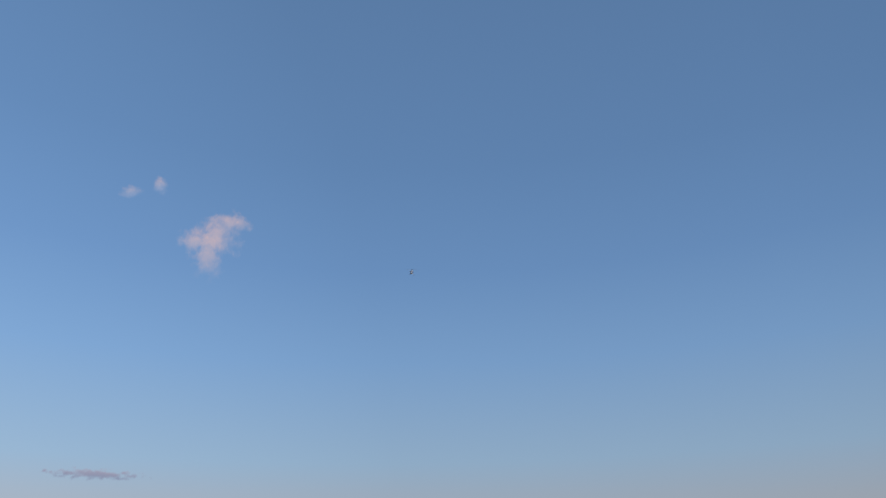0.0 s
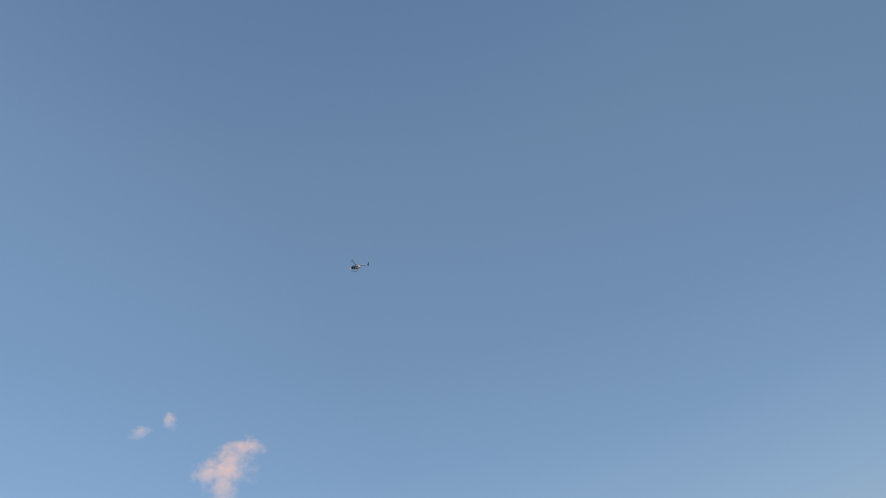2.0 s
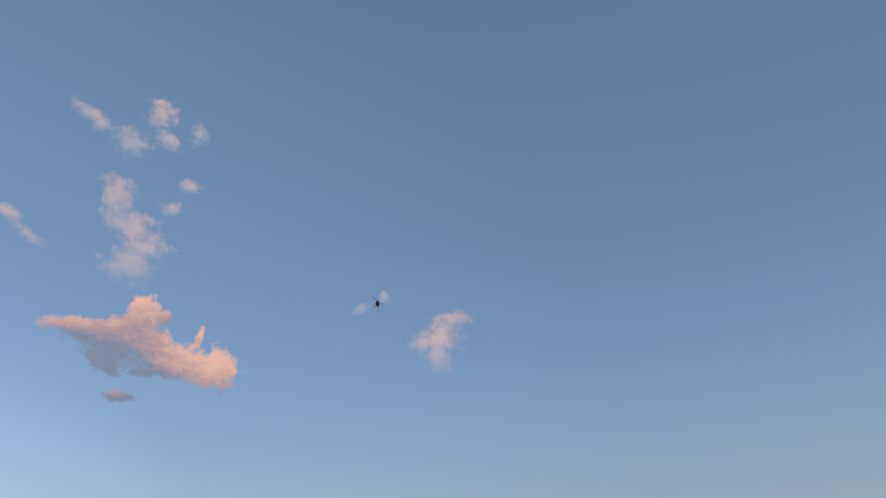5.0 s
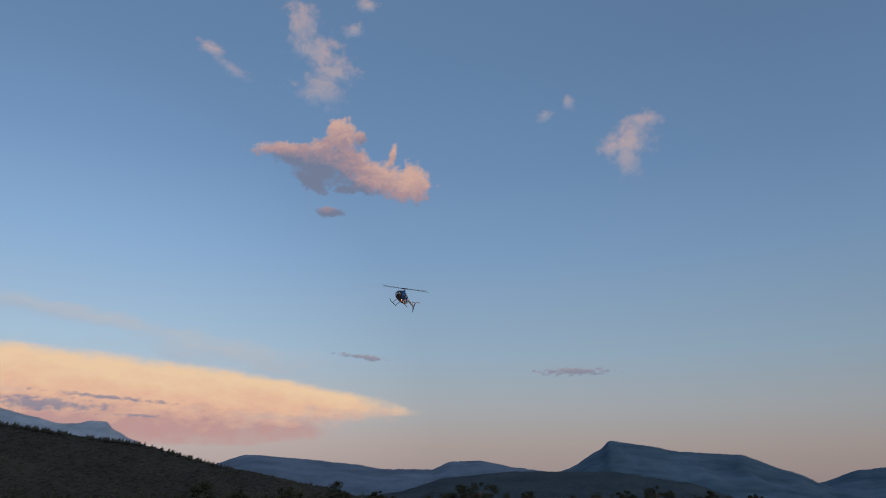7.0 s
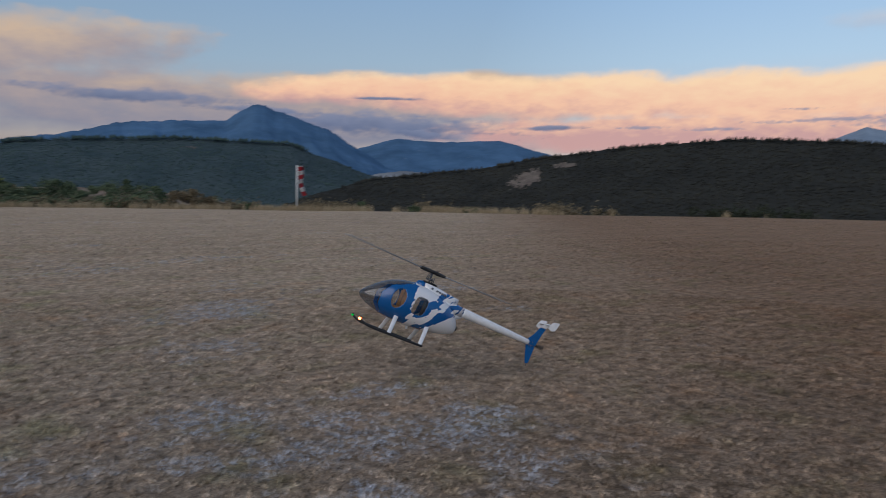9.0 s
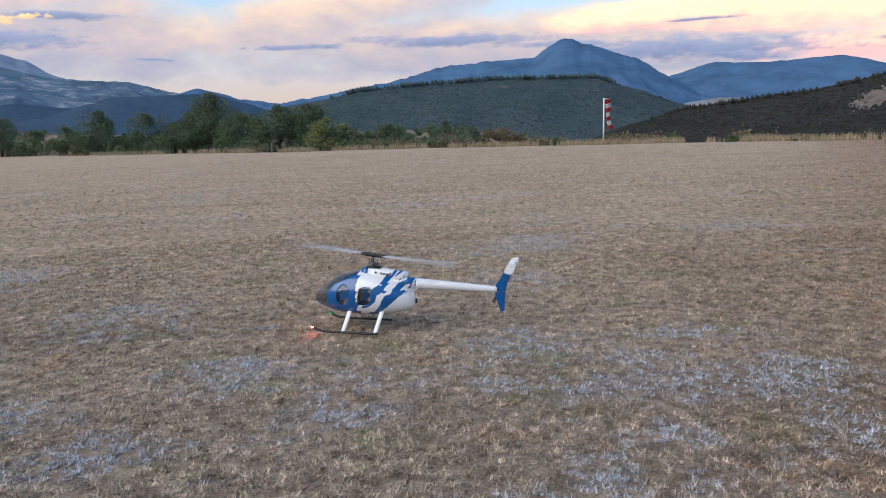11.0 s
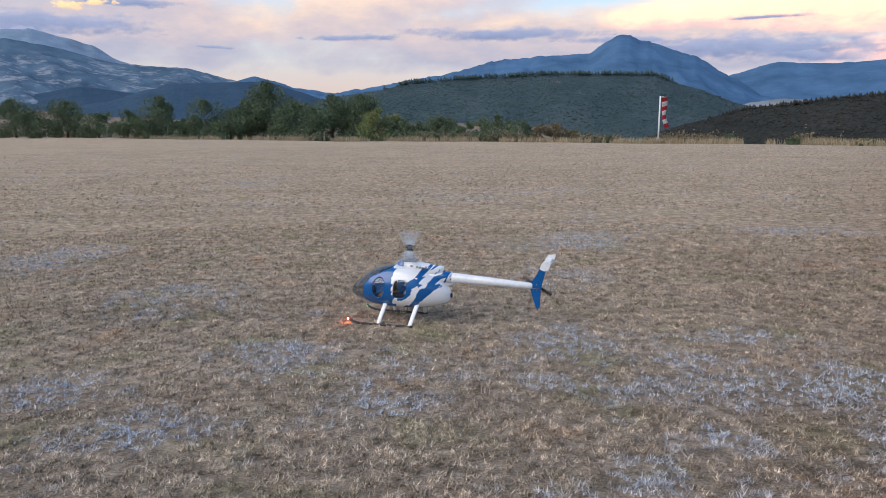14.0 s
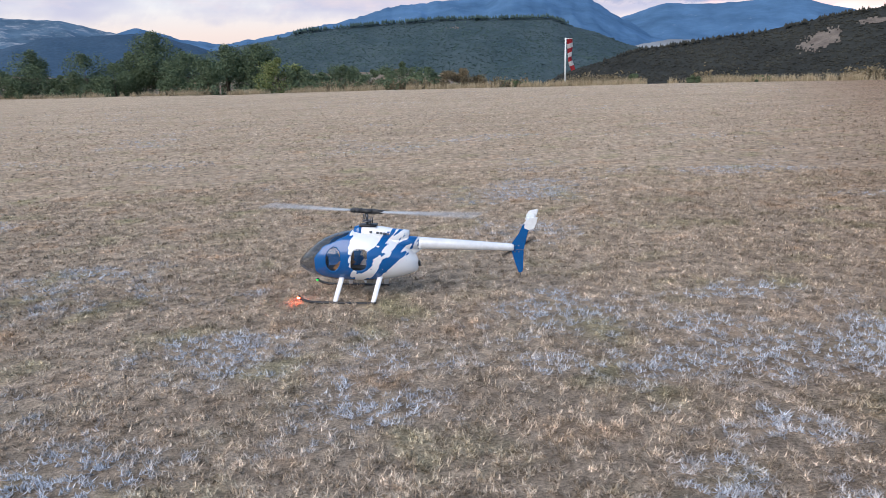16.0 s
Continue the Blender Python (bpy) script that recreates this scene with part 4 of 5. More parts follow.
def heath_bushes(name, label, mat, grid, number, seed, size):
    """Bushes scattered in drifts over the bank, joined."""
    rng = np.random.default_rng(seed)
    vs = []
    for _ in range(number):
        i, j = rng.integers(0, grid.shape[0]), int(rng.integers(4, 12))
        p0 = grid[i, j] + np.array([rng.normal(0, 1.2), rng.normal(0, 1.2), 0])
        if noise.noise((p0[0] * 0.07, p0[1] * 0.07, seed)) < rng.uniform(-0.3, 0.35):
            continue
        rad, per = rng.uniform(*size), 130
        p = rng.normal(0, 0.5, (per, 3)) * rad * np.array([1.2, 1.2, 0.8]) + p0 + np.array([0, 0, rad * 0.5])
        leaf = rng.uniform(0.08, 0.2, (per, 1))
        a, b = rng.normal(0, 1, (per, 3)), rng.normal(0, 1, (per, 3))
        a /= np.linalg.norm(a, axis=1)[:, None]
        b = np.cross(a, b)
        b /= np.linalg.norm(b, axis=1)[:, None]
        vs.append(np.stack([p - a * leaf, p - b * leaf * 0.6, p + a * leaf, p + b * leaf * 0.6], 1))
    v = np.concatenate(vs).reshape(-1, 3)
    tagged(mesh_of(name, v, np.arange(len(v)).reshape(-1, 4), mat), label, "scrub", kind="stuff")


heath_bushes("bank_scrub", "dark green bushes in drifts on the rough bank", LEAF_DARK, grid_heath, 420, 81, (0.5, 1.3))
heath_bushes("bank_bracken", "brown bracken and twigs on the rough bank", LEAF_BROWN, grid_heath, 260, 82, (0.3, 0.8))
POLE_WHITE = speckled("white_painted_pole", (0.76, 0.76, 0.76), (0.85, 0.85, 0.83), 3.0, 0.5, 0.05)
SOCK_RED = speckled("red_sock_cloth", (0.36, 0.02, 0.03), (0.5, 0.035, 0.045), 4.0, 0.85, 0.3)
SOCK_WHITE = speckled("white_sock_cloth", (0.62, 0.6, 0.6), (0.78, 0.76, 0.75), 4.0, 0.85, 0.3)
POST_WOOD = speckled("grey_weathered_wood", (0.16, 0.12, 0.09), (0.30, 0.24, 0.18), 9.0, 0.9, 0.5)


def windsock():
    thing = new("windsock", None)
    thing.matrix_basis = Matrix.Translation((13.98, 47.05, 0))
    bm = bmesh.new()
    limb(bm, (0, 0, -0.2), (0.02, 0, 3.02), 0.055, 0.05, 12)
    part("pole", bm, POLE_WHITE, thing)
    bm = bmesh.new()
    limb(bm, (0.02, 0, 2.96), (0.24, -0.04, 2.98), 0.018, 0.018, 8)
    for k in range(20):
        a0, a1 = 2 * math.pi * k / 20, 2 * math.pi * (k + 1) / 20
        limb(bm, (0.27 + 0.17 * math.cos(a0), -0.04 + 0.17 * math.sin(a0), 2.95), (0.27 + 0.17 * math.cos(a1), -0.04 + 0.17 * math.sin(a1), 2.95), 0.014, 0.014, 6)
    part("hoop", bm, POLE_WHITE, thing, "thin metal hoop")
    bands = 7
    rows, n = 5, 18

    def ring(u):
        c = Vector((0.26 + 0.24 * u * u + 0.05 * math.sin(u * 7), -0.04 + 0.05 * math.sin(u * 5), 2.95 - 1.98 * u))
        rad = 0.17 - 0.055 * u
        return [c + Vector((math.cos(2 * math.pi * k / n) * rad * (1 + 0.18 * math.sin(2 * math.pi * 2 * k / n + u * 9)), math.sin(2 * math.pi * k / n) * rad * 0.85, 0.05 * math.cos(2 * math.pi * k / n))) for k in range(n)]

    for b in range(bands):
        bm = bmesh.new()
        rings = [[bm.verts.new(p) for p in ring((b + i / (rows - 1)) / bands)] for i in range(rows)]
        for lo, hi in zip(rings, rings[1:]):
            for k in range(n):
                bm.faces.new((lo[k], lo[(k + 1) % n], hi[(k + 1) % n], hi[k]))
        bmesh.ops.solidify(bm, geom=bm.faces[:], thickness=0.004)
        part("band", bm, SOCK_WHITE if b % 2 else SOCK_RED, thing, "white cloth band" if b % 2 else "red cloth band")
    tagged(thing, "white windsock pole with a limp red and white sock", "windsock")


windsock()


def post(az, d, h, mat, label):
    p = on_plan(az, d)
    bm = bmesh.new()
    limb(bm, (0, 0, -0.2), (0.03, 0.02, h * 0.6), 0.06, 0.055, 8)
    limb(bm, (0.03, 0.02, h * 0.58), (0.05, -0.02, h), 0.055, 0.045, 8)
    ob = part("fence_post", bm, mat, spot=Matrix.Translation((p.x, p.y, ground_height(p.x, p.y))))
    tagged(ob, label, "post", "posts along the field")


post(-9.8, 57.5, 0.75, POST_WOOD, "short weathered wooden post in the dry grass")
post(-29.4, 96, 1.6, POLE_WHITE, "slim white marker post in the dry grass")


# ---------------------------------------------------------------- the model helicopter
# its own space: x to the nose, y to its left, z up, the origin on the ground under the mast
def gloss_paint(name, colour, rough=0.25):
    m, t, b = material(name, rough)
    c = ramp(t, noise_fac(t, 30.0), [(0.3, (*[v * 0.9 for v in colour], 1)), (0.7, (*[min(1, v * 1.05) for v in colour], 1))])
    t.links.new(c.outputs[0], b.inputs["Base Color"])
    b.inputs["Coat Weight"].default_value = 0.6
    b.inputs["Coat Roughness"].default_value = 0.08
    return m


WHITE, BLUE = (0.80, 0.80, 0.81), (0.003, 0.092, 0.30)
PAINT_WHITE = gloss_paint("white_gloss_paint", WHITE)
PAINT_BLUE = gloss_paint("blue_gloss_paint", BLUE)
BLACK = speckled("black_plastic", (0.012, 0.012, 0.013), (0.03, 0.03, 0.032), 40.0, 0.45, 0.1, 0.002)
STEEL = speckled("dark_steel", (0.10, 0.10, 0.11), (0.2, 0.2, 0.21), 60.0, 0.35, 0.0, metal=0.9)
BLADE_GREY = speckled("grey_blade_composite", (0.42, 0.42, 0.425), (0.56, 0.56, 0.56), 12.0, 0.75, 0.0)
SEAT_TAN = speckled("tan_leather", (0.30, 0.15, 0.055), (0.45, 0.24, 0.10), 25.0, 0.6, 0.2, 0.003)
LETTER = speckled("dark_grey_lettering", (0.12, 0.125, 0.14), (0.17, 0.175, 0.19), 40.0, 0.5, 0.0)


def camo_paint():
    """Blue nose and slanting torn blue streaks over white."""
    m, t, b = material("blue_and_white_torn_camouflage", 0.25)
    b.inputs["Coat Weight"].default_value = 0.6
    b.inputs["Coat Roughness"].default_value = 0.08
    co = t.nodes.new("ShaderNodeTexCoord")
    sep = t.nodes.new("ShaderNodeSeparateXYZ")
    t.links.new(co.outputs["Object"], sep.inputs[0])

    def calc(op, a, b2, c=None):
        n = t.nodes.new("ShaderNodeMath")
        n.operation = op
        for socket, v in zip(n.inputs, (a, b2, c)):
            if v is None:
                continue
            if isinstance(v, (int, float)):
                socket.default_value = v
            else:
                t.links.new(v, socket)
        return n.outputs[0]

    x, z = sep.outputs["X"], sep.outputs["Z"]
    s = calc("MULTIPLY", calc("ADD", x, z), 0.7071)          # across the streaks
    a = calc("MULTIPLY", calc("SUBTRACT", z, x), 0.7071)     # along the streaks
    vec = t.nodes.new("ShaderNodeCombineXYZ")
    t.links.new(calc("MULTIPLY", a, 11.0), vec.inputs[0])
    t.links.new(calc("MULTIPLY", s, 30.0), vec.inputs[1])
    jag = t.nodes.new("ShaderNodeTexVoronoi")
    jag.feature = "F1"
    jag.inputs["Scale"].default_value = 1.0
    t.links.new(vec.outputs[0], jag.inputs["Vector"])
    wav = nd(t, "ShaderNodeTexNoise", Scale=1.6, Detail=3.0)
    t.links.new(vec.outputs[0], wav.inputs["Vector"])
    tear = calc("ADD", calc("MULTIPLY", calc("SUBTRACT", jag.outputs["Distance"], 0.45), 0.07), calc("MULTIPLY", calc("SUBTRACT", wav.outputs["Fac"], 0.5), 0.08))
    st = calc("ADD", s, tear)

    def band(v, lo, hi):
        return calc("MULTIPLY", calc("GREATER_THAN", v, lo), calc("LESS_THAN", v, hi))

    rear = calc("LESS_THAN", x, 0.10)
    streaks = calc("MAXIMUM", calc("MULTIPLY", band(st, 0.168, 0.234), calc("GREATER_THAN", calc("ADD", z, tear), 0.205)), calc("MAXIMUM", band(st, 0.056, 0.116), calc("MULTIPLY", band(st, 0.008, 0.026), calc("GREATER_THAN", z, 0.27))))
    nose = calc("GREATER_THAN", calc("ADD", x, calc("MULTIPLY", tear, 0.8)), 0.098)
    low = calc("LESS_THAN", calc("ADD", x, tear), -0.245)
    streaks = calc("MULTIPLY", streaks, calc("SUBTRACT", 1.0, calc("MULTIPLY", low, calc("LESS_THAN", z, 0.33))))
    blue = calc("MAXIMUM", nose, calc("MULTIPLY", streaks, rear))
    t.links.new(mixed(t, blue, (*WHITE, 1), (*BLUE, 1)), b.inputs["Base Color"])
    return m


def clear_glass(name, tint, through=0.85):
    m = bpy.data.materials.new(name)
    m.use_nodes = True
    t = m.node_tree
    t.nodes.clear()
    out, mix = t.nodes.new("ShaderNodeOutputMaterial"), t.nodes.new("ShaderNodeMixShader")
    tr, gl = t.nodes.new("ShaderNodeBsdfTransparent"), t.nodes.new("ShaderNodeBsdfGlossy")
    tr.inputs["Color"].default_value = (*tint, 1)
    gl.inputs["Roughness"].default_value = 0.04
    fr = t.nodes.new("ShaderNodeLayerWeight")
    gain = ramp(t, fr.outputs["Facing"], [(0.0, (0.07, 0.07, 0.07, 1)), (0.5, (0.14, 0.14, 0.14, 1)), (0.85, (0.36, 0.36, 0.36, 1)), (1.0, (0.7, 0.7, 0.7, 1))])
    t.links.new(gain.outputs[0], mix.inputs[0])
    t.links.new(tr.outputs[0], mix.inputs[1])
    t.links.new(gl.outputs[0], mix.inputs[2])
    t.links.new(mix.outputs[0], out.inputs[0])
    return m


def glow(name, colour, strength):
    m = bpy.data.materials.new(name)
    m.use_nodes = True
    b = m.node_tree.nodes["Principled BSDF"]
    b.inputs["Base Color"].default_value = (*colour, 1)
    b.inputs["Emission Color"].default_value = (*colour, 1)
    b.inputs["Emission Strength"].default_value = strength
    return m


CAMO = camo_paint()
GLASS = clear_glass("smoked_canopy_glass", (0.60, 0.62, 0.65))
GLASS_DARK = clear_glass("dark_window_glass", (0.85, 0.85, 0.85))
LAMP_RED = glow("orange_red_lamp", (1.0, 0.11, 0.02), 48.0)
LAMP_GREEN = glow("green_lamp", (0.01, 0.7, 0.06), 0.5)

HULL = [(-0.326, 0.222, 0.01, 0.01), (-0.315, 0.227, 0.042, 0.042), (-0.28, 0.244, 0.078, 0.075), (-0.22, 0.26, 0.112, 0.105), (-0.14, 0.272, 0.14, 0.13), (-0.04, 0.278, 0.158, 0.148), (0.06, 0.282, 0.166, 0.154),
        (0.16, 0.282, 0.163, 0.152), (0.2576, 0.273, 0.146, 0.14), (0.3445, 0.26, 0.116, 0.116), (0.4095, 0.244, 0.08, 0.087), (0.4529, 0.233, 0.05, 0.056), (0.4801, 0.227, 0.024, 0.028), (0.4898, 0.225, 0.006, 0.006)]


def hull_at(x):
    """Height of the axis, half height and half width of the egg-shaped body at x."""
    for i in range(len(HULL) - 1):
        x0, x1 = HULL[i][0], HULL[i + 1][0]
        if x0 <= x <= x1:
            u = (x - x0) / (x1 - x0)
            p0, p1, p2, p3 = (HULL[max(0, min(len(HULL) - 1, i + d))] for d in (-1, 0, 1, 2))
            got = []
            for k in (1, 2, 3):
                m0 = (p2[k] - p0[k]) / max(1e-6, p2[0] - p0[0]) * (x1 - x0)
                m1 = (p3[k] - p1[k]) / max(1e-6, p3[0] - p1[0]) * (x1 - x0)
                got.append((2 * u ** 3 - 3 * u * u + 1) * p1[k] + (u ** 3 - 2 * u * u + u) * m0 + (-2 * u ** 3 + 3 * u * u) * p2[k] + (u ** 3 - u * u) * m1)
            return got[0], max(0.002, got[1]), max(0.002, got[2])
    return HULL[-1][1:]


def front_of_door(z):
    return curve_at([(0.10, 0.30), (0.15, 0.31), (0.20, 0.345), (0.29, 0.345), (0.36, 0.29), (0.405, 0.19), (0.435, 0.12), (0.5, 0.11)], z)


def zone(x, y, z):
    """Which sheet of the body a spot belongs to."""
    if x > front_of_door(z) and z > 0.12:
        return "windshield"
    if abs(y) > 0.045:
        side = "l" if y > 0 else "r"
        if ((x - 0.212 + (z - 0.285) * 0.12) / 0.052) ** 2 + ((z - 0.287) / 0.078) ** 2 < 1:
            return "front_" + side
        if abs((x - 0.038 + (z - 0.285) * 0.15) / 0.052) ** 3.5 + abs((z - 0.285) / 0.070) ** 3.5 < 1:
            return "rear_" + side
    return "shell"


def build_body(heli):
    nx, nr = 190, 132
    sheets = {}
    for key in ("shell", "windshield", "front_l", "front_r", "rear_l", "rear_r"):
        sheets[key] = (bmesh.new(), {})
    grid = []
    for i in range(nx + 1):
        u = i / nx
        x = -0.326 + 0.8157 * (u - 0.035 * math.sin(2 * math.pi * u) * 1.0)
        zc, hh, hw = hull_at(x)
        row = []
        for k in range(nr):
            a = 2 * math.pi * k / nr
            c, s = math.cos(a), math.sin(a)
            e = 0.92
            row.append((x, hw * math.copysign(abs(c) ** e, c), zc + hh * math.copysign(abs(s) ** e, s)))
        grid.append(row)
    for i in range(nx):
        for k in range(nr):
            quad = [(i, k), (i, (k + 1) % nr), (i + 1, (k + 1) % nr), (i + 1, k)]
            mid = [sum(grid[a][b][c] for a, b in quad) / 4 for c in range(3)]
            bm, seen = sheets[zone(*mid)]
            vs = []
            for q in quad:
                if q not in seen:
                    seen[q] = bm.verts.new(grid[q[0]][q[1]])
                vs.append(seen[q])
            bm.faces.new(vs[::-1])
    names = {"windshield": ("windshield", GLASS, "smoked clear canopy glass"), "front_l": ("side_window", GLASS_DARK, "oval tinted door window"), "front_r": ("side_window", GLASS_DARK, "oval tinted door window"),
             "rear_l": ("rear_window", GLASS_DARK, "dark rear door window"), "rear_r": ("rear_window", GLASS_DARK, "dark rear door window")}
    bm, _ = sheets["shell"]
    shell = part("fuselage", bm, CAMO, heli, "egg-shaped body in torn blue and white")
    mod = shell.modifiers.new("thickness", "SOLIDIFY")
    mod.thickness, mod.offset = 0.004, -1
    for key, (name, mat, label) in names.items():
        pane = part(name, sheets[key][0], mat, heli, label)
        pane.visible_shadow = False


def loft(bm, rings, close=True):
    """Skin a row of rings of points; caps the ends."""
    rows = [[bm.verts.new(p) for p in r] for r in rings]
    n = len(rows[0])
    for lo, hi in zip(rows, rows[1:]):
        for k in range(n):
            bm.faces.new((lo[k], lo[(k + 1) % n], hi[(k + 1) % n], hi[k]))
    if close:
        bm.faces.new(rows[0][::-1])
        bm.faces.new(rows[-1])


def plate(outline, thick, axis="y", bevel=0.003):
    """A flat piece with rounded edges from an outline in x and z (or x and y)."""
    bm = bmesh.new()
    put = (lambda p, s: (p[0], s * thick / 2, p[1])) if axis == "y" else (lambda p, s: (p[0], p[1], s * thick / 2))
    lo, hi = [bm.verts.new(put(p, -1)) for p in outline], [bm.verts.new(put(p, 1)) for p in outline]
    bm.faces.new(lo)
    bm.faces.new(hi[::-1])
    n = len(outline)
    for k in range(n):
        bm.faces.new((lo[k], hi[k], hi[(k + 1) % n], lo[(k + 1) % n]))
    bmesh.ops.recalc_face_normals(bm, faces=bm.faces[:])
    bmesh.ops.bevel(bm, geom=[e for e in bm.edges], offset=bevel, segments=2, affect="EDGES", clamp_overlap=True)
    return bm


def box(bm, lo, hi, bevel=0.0):
    c, s = (Vector(lo) + Vector(hi)) / 2, Vector(hi) - Vector(lo)
    made = bmesh.ops.create_cube(bm, size=1.0, matrix=Matrix.Translation(c) @ Matrix.Diagonal((*s, 1)))
    if bevel:
        bmesh.ops.bevel(bm, geom=list({e for v in made["verts"] for e in v.link_edges}), offset=bevel, segments=2, affect="EDGES", clamp_overlap=True)


def oval(x, zc, hw, hh, n=28, e=0.75):
    return [(x, hw * math.copysign(abs(math.cos(2 * math.pi * k / n)) ** e, math.cos(2 * math.pi * k / n)), zc + hh * math.copysign(abs(math.sin(2 * math.pi * k / n)) ** e, math.sin(2 * math.pi * k / n))) for k in range(n)]


def build_helicopter():
    heli = new("model_helicopter", None)
    build_body(heli)
    # engine fairing on the roof: blue intake in front, white behind
    bm = bmesh.new()
    loft(bm, [oval(0.098, 0.405, 0.030, 0.062), oval(0.088, 0.415, 0.044, 0.066), oval(0.06, 0.418, 0.052, 0.069), oval(0.038, 0.418, 0.055, 0.070)])
    part("air_intake", bm, PAINT_BLUE, heli, "blue intake fairing")
    bm = bmesh.new()
    loft(bm, [oval(0.038, 0.416, 0.055, 0.070), oval(-0.02, 0.413, 0.058, 0.070), oval(-0.10, 0.408, 0.057, 0.066), oval(-0.17, 0.402, 0.052, 0.060), oval(-0.235, 0.404, 0.040, 0.052), oval(-0.272, 0.418, 0.022, 0.034)])
    fairing = part("engine_fairing", bm, CAMO, heli, "white roof fairing with blue streaks")
    for k in range(6):
        for side in (1, -1):
            if k == 1:
                continue
            bm = bmesh.new()
            x = -0.028 - 0.0225 * k
            box(bm, (x - 0.0085, side * 0.0540, 0.446 - 0.003 * k), (x + 0.0085, side * 0.0585, 0.460 - 0.003 * k), 0.001)
            part("lettering", bm, LETTER, fairing, "grey registration bars")
    bm = bmesh.new()
    box(bm, (-0.06, -0.036, 0.478), (0.055, 0.036, 0.492), 0.004)
    part("roof_plate", bm, BLACK, heli, "black plate under the mast")
    # tail boom
    bm = bmesh.new()
    loft(bm, [oval(-0.14, 0.352, 0.075, 0.075, e=1), oval(-0.20, 0.361, 0.058, 0.058, e=1), oval(-0.27, 0.367, 0.046, 0.046, e=1), oval(-0.34, 0.367, 0.040, 0.040, e=1)])
    part("boom_root", bm, CAMO, heli, "streaked blue boom root")
    bm = bmesh.new()
    loft(bm, [oval(-0.33, 0.367, 0.0405, 0.0405, e=1), oval(-0.36, 0.366, 0.039, 0.039, e=1), oval(-0.6, 0.356, 0.033, 0.033, e=1), oval(-0.945, 0.340, 0.0235, 0.0235, e=1), oval(-0.955, 0.340, 0.019, 0.019, e=1)])
    part("tail_boom", bm, PAINT_WHITE, heli, "tapered white tail boom")
    bm = bmesh.new()
    loft(bm, [oval(-0.24, 0.312, 0.020, 0.05, e=1), oval(-0.30, 0.324, 0.016, 0.036, e=1), oval(-0.355, 0.340, 0.010, 0.016, e=1)])
    part("boom_fillet", bm, PAINT_WHITE, heli)
    # fins
    upper = part("upper_fin", plate([(-0.935, 0.352), (-0.945, 0.372), (-0.985, 0.43), (-1.012, 0.49), (-1.062, 0.49), (-1.045, 0.44), (-1.022, 0.34), (-1.02, 0.325), (-0.94, 0.325)], 0.014), PAINT_BLUE, heli, "swept blue fin", smooth=False)
    part("fin_tip", plate([(-1.0125, 0.4925), (-1.026, 0.508), (-1.034, 0.522), (-1.044, 0.536), (-1.088, 0.540), (-1.08, 0.52), (-1.063, 0.4925)], 0.012), PAINT_WHITE, upper, "white fin tip", smooth=False)
    lower = part("lower_fin", plate([(-0.937, 0.322), (-1.018, 0.322), (-1.012, 0.185), (-1.004, 0.172), (-0.984, 0.172), (-0.958, 0.25)], 0.013), PAINT_BLUE, heli, "blue ventral fin", smooth=False)
    bm = bmesh.new()
    limb(bm, (-0.992, 0, 0.174), (-1.0, 0, 0.150), 0.004, 0.003, 8)
    part("tail_skid", bm, STEEL, lower, "thin steel tail guard")
    for dx, dz in ((-0.962, 0.352), (-0.985, 0.352), (-0.962, 0.312), (-0.985, 0.312)):
        bm = bmesh.new()
        bmesh.ops.create_uvsphere(bm, u_segments=8, v_segments=6, radius=0.0042, matrix=Matrix.Translation((dx, 0.0075, dz)))
        part("bolt", bm, STEEL, heli)
    bm = plate([(-1.038, -0.122), (-1.038, 0.122), (-1.085, 0.122), (-1.085, -0.122)], 0.010, "z")
    bmesh.ops.translate(bm, verts=bm.verts[:], vec=(0, 0, 0.528))
    stab = part("stabilizer", bm, PAINT_WHITE, heli, "white tailplane", smooth=False)
    for side in (1, -1):
        bm = plate([(-1.022, 0.495), (-1.030, 0.525), (-1.05, 0.556), (-1.108, 0.566), (-1.10, 0.53), (-1.085, 0.492), (-1.055, 0.482)], 0.008)
        bmesh.ops.translate(bm, verts=bm.verts[:], vec=(0, side * 0.126, 0))
        part("end_plate", bm, PAINT_WHITE, stab, smooth=False)
    # landing gear
    for side in (1, -1):
        for xt, xb in ((0.168, 0.201), (-0.088, -0.054)):
            bm = bmesh.new()
            rows = []
            for u in (0.0, 0.08, 0.5, 0.95, 1.0):
                c = Vector((xt + (xb - xt) * u, side * (0.085 + 0.112 * u), 0.178 - 0.161 * u))
                w, th = 0.019 * (1 - 0.15 * u), 0.007
                rows.append([c + Vector((w * math.cos(2 * math.pi * k / 14), th * math.sin(2 * math.pi * k / 14), 0)) for k in range(14)])
            loft(bm, rows)
            bmesh.ops.recalc_face_normals(bm, faces=bm.faces[:])
            part("strut", bm, PAINT_WHITE, heli, "white streamlined skid leg")
        bm = bmesh.new()
        path = [(-0.075, 0.011), (-0.06, 0.0095), (0.10, 0.0095), (0.30, 0.0095), (0.36, 0.012), (0.405, 0.022), (0.437, 0.038)]
        loft(bm, [[(x, side * 0.2 + 0.0095 * math.cos(2 * math.pi * k / 12), z + 0.0095 * math.sin(2 * math.pi * k / 12)) for k in range(12)] for x, z in path])
        bmesh.ops.recalc_face_normals(bm, faces=bm.faces[:])
        skid = part("skid", bm, BLACK, heli, "black skid tube with an upturned tip")
        bm = bmesh.new()
        bmesh.ops.create_uvsphere(bm, u_segments=14, v_segments=10, radius=0.0105, matrix=Matrix.Translation((0.445, side * 0.2, 0.043)))
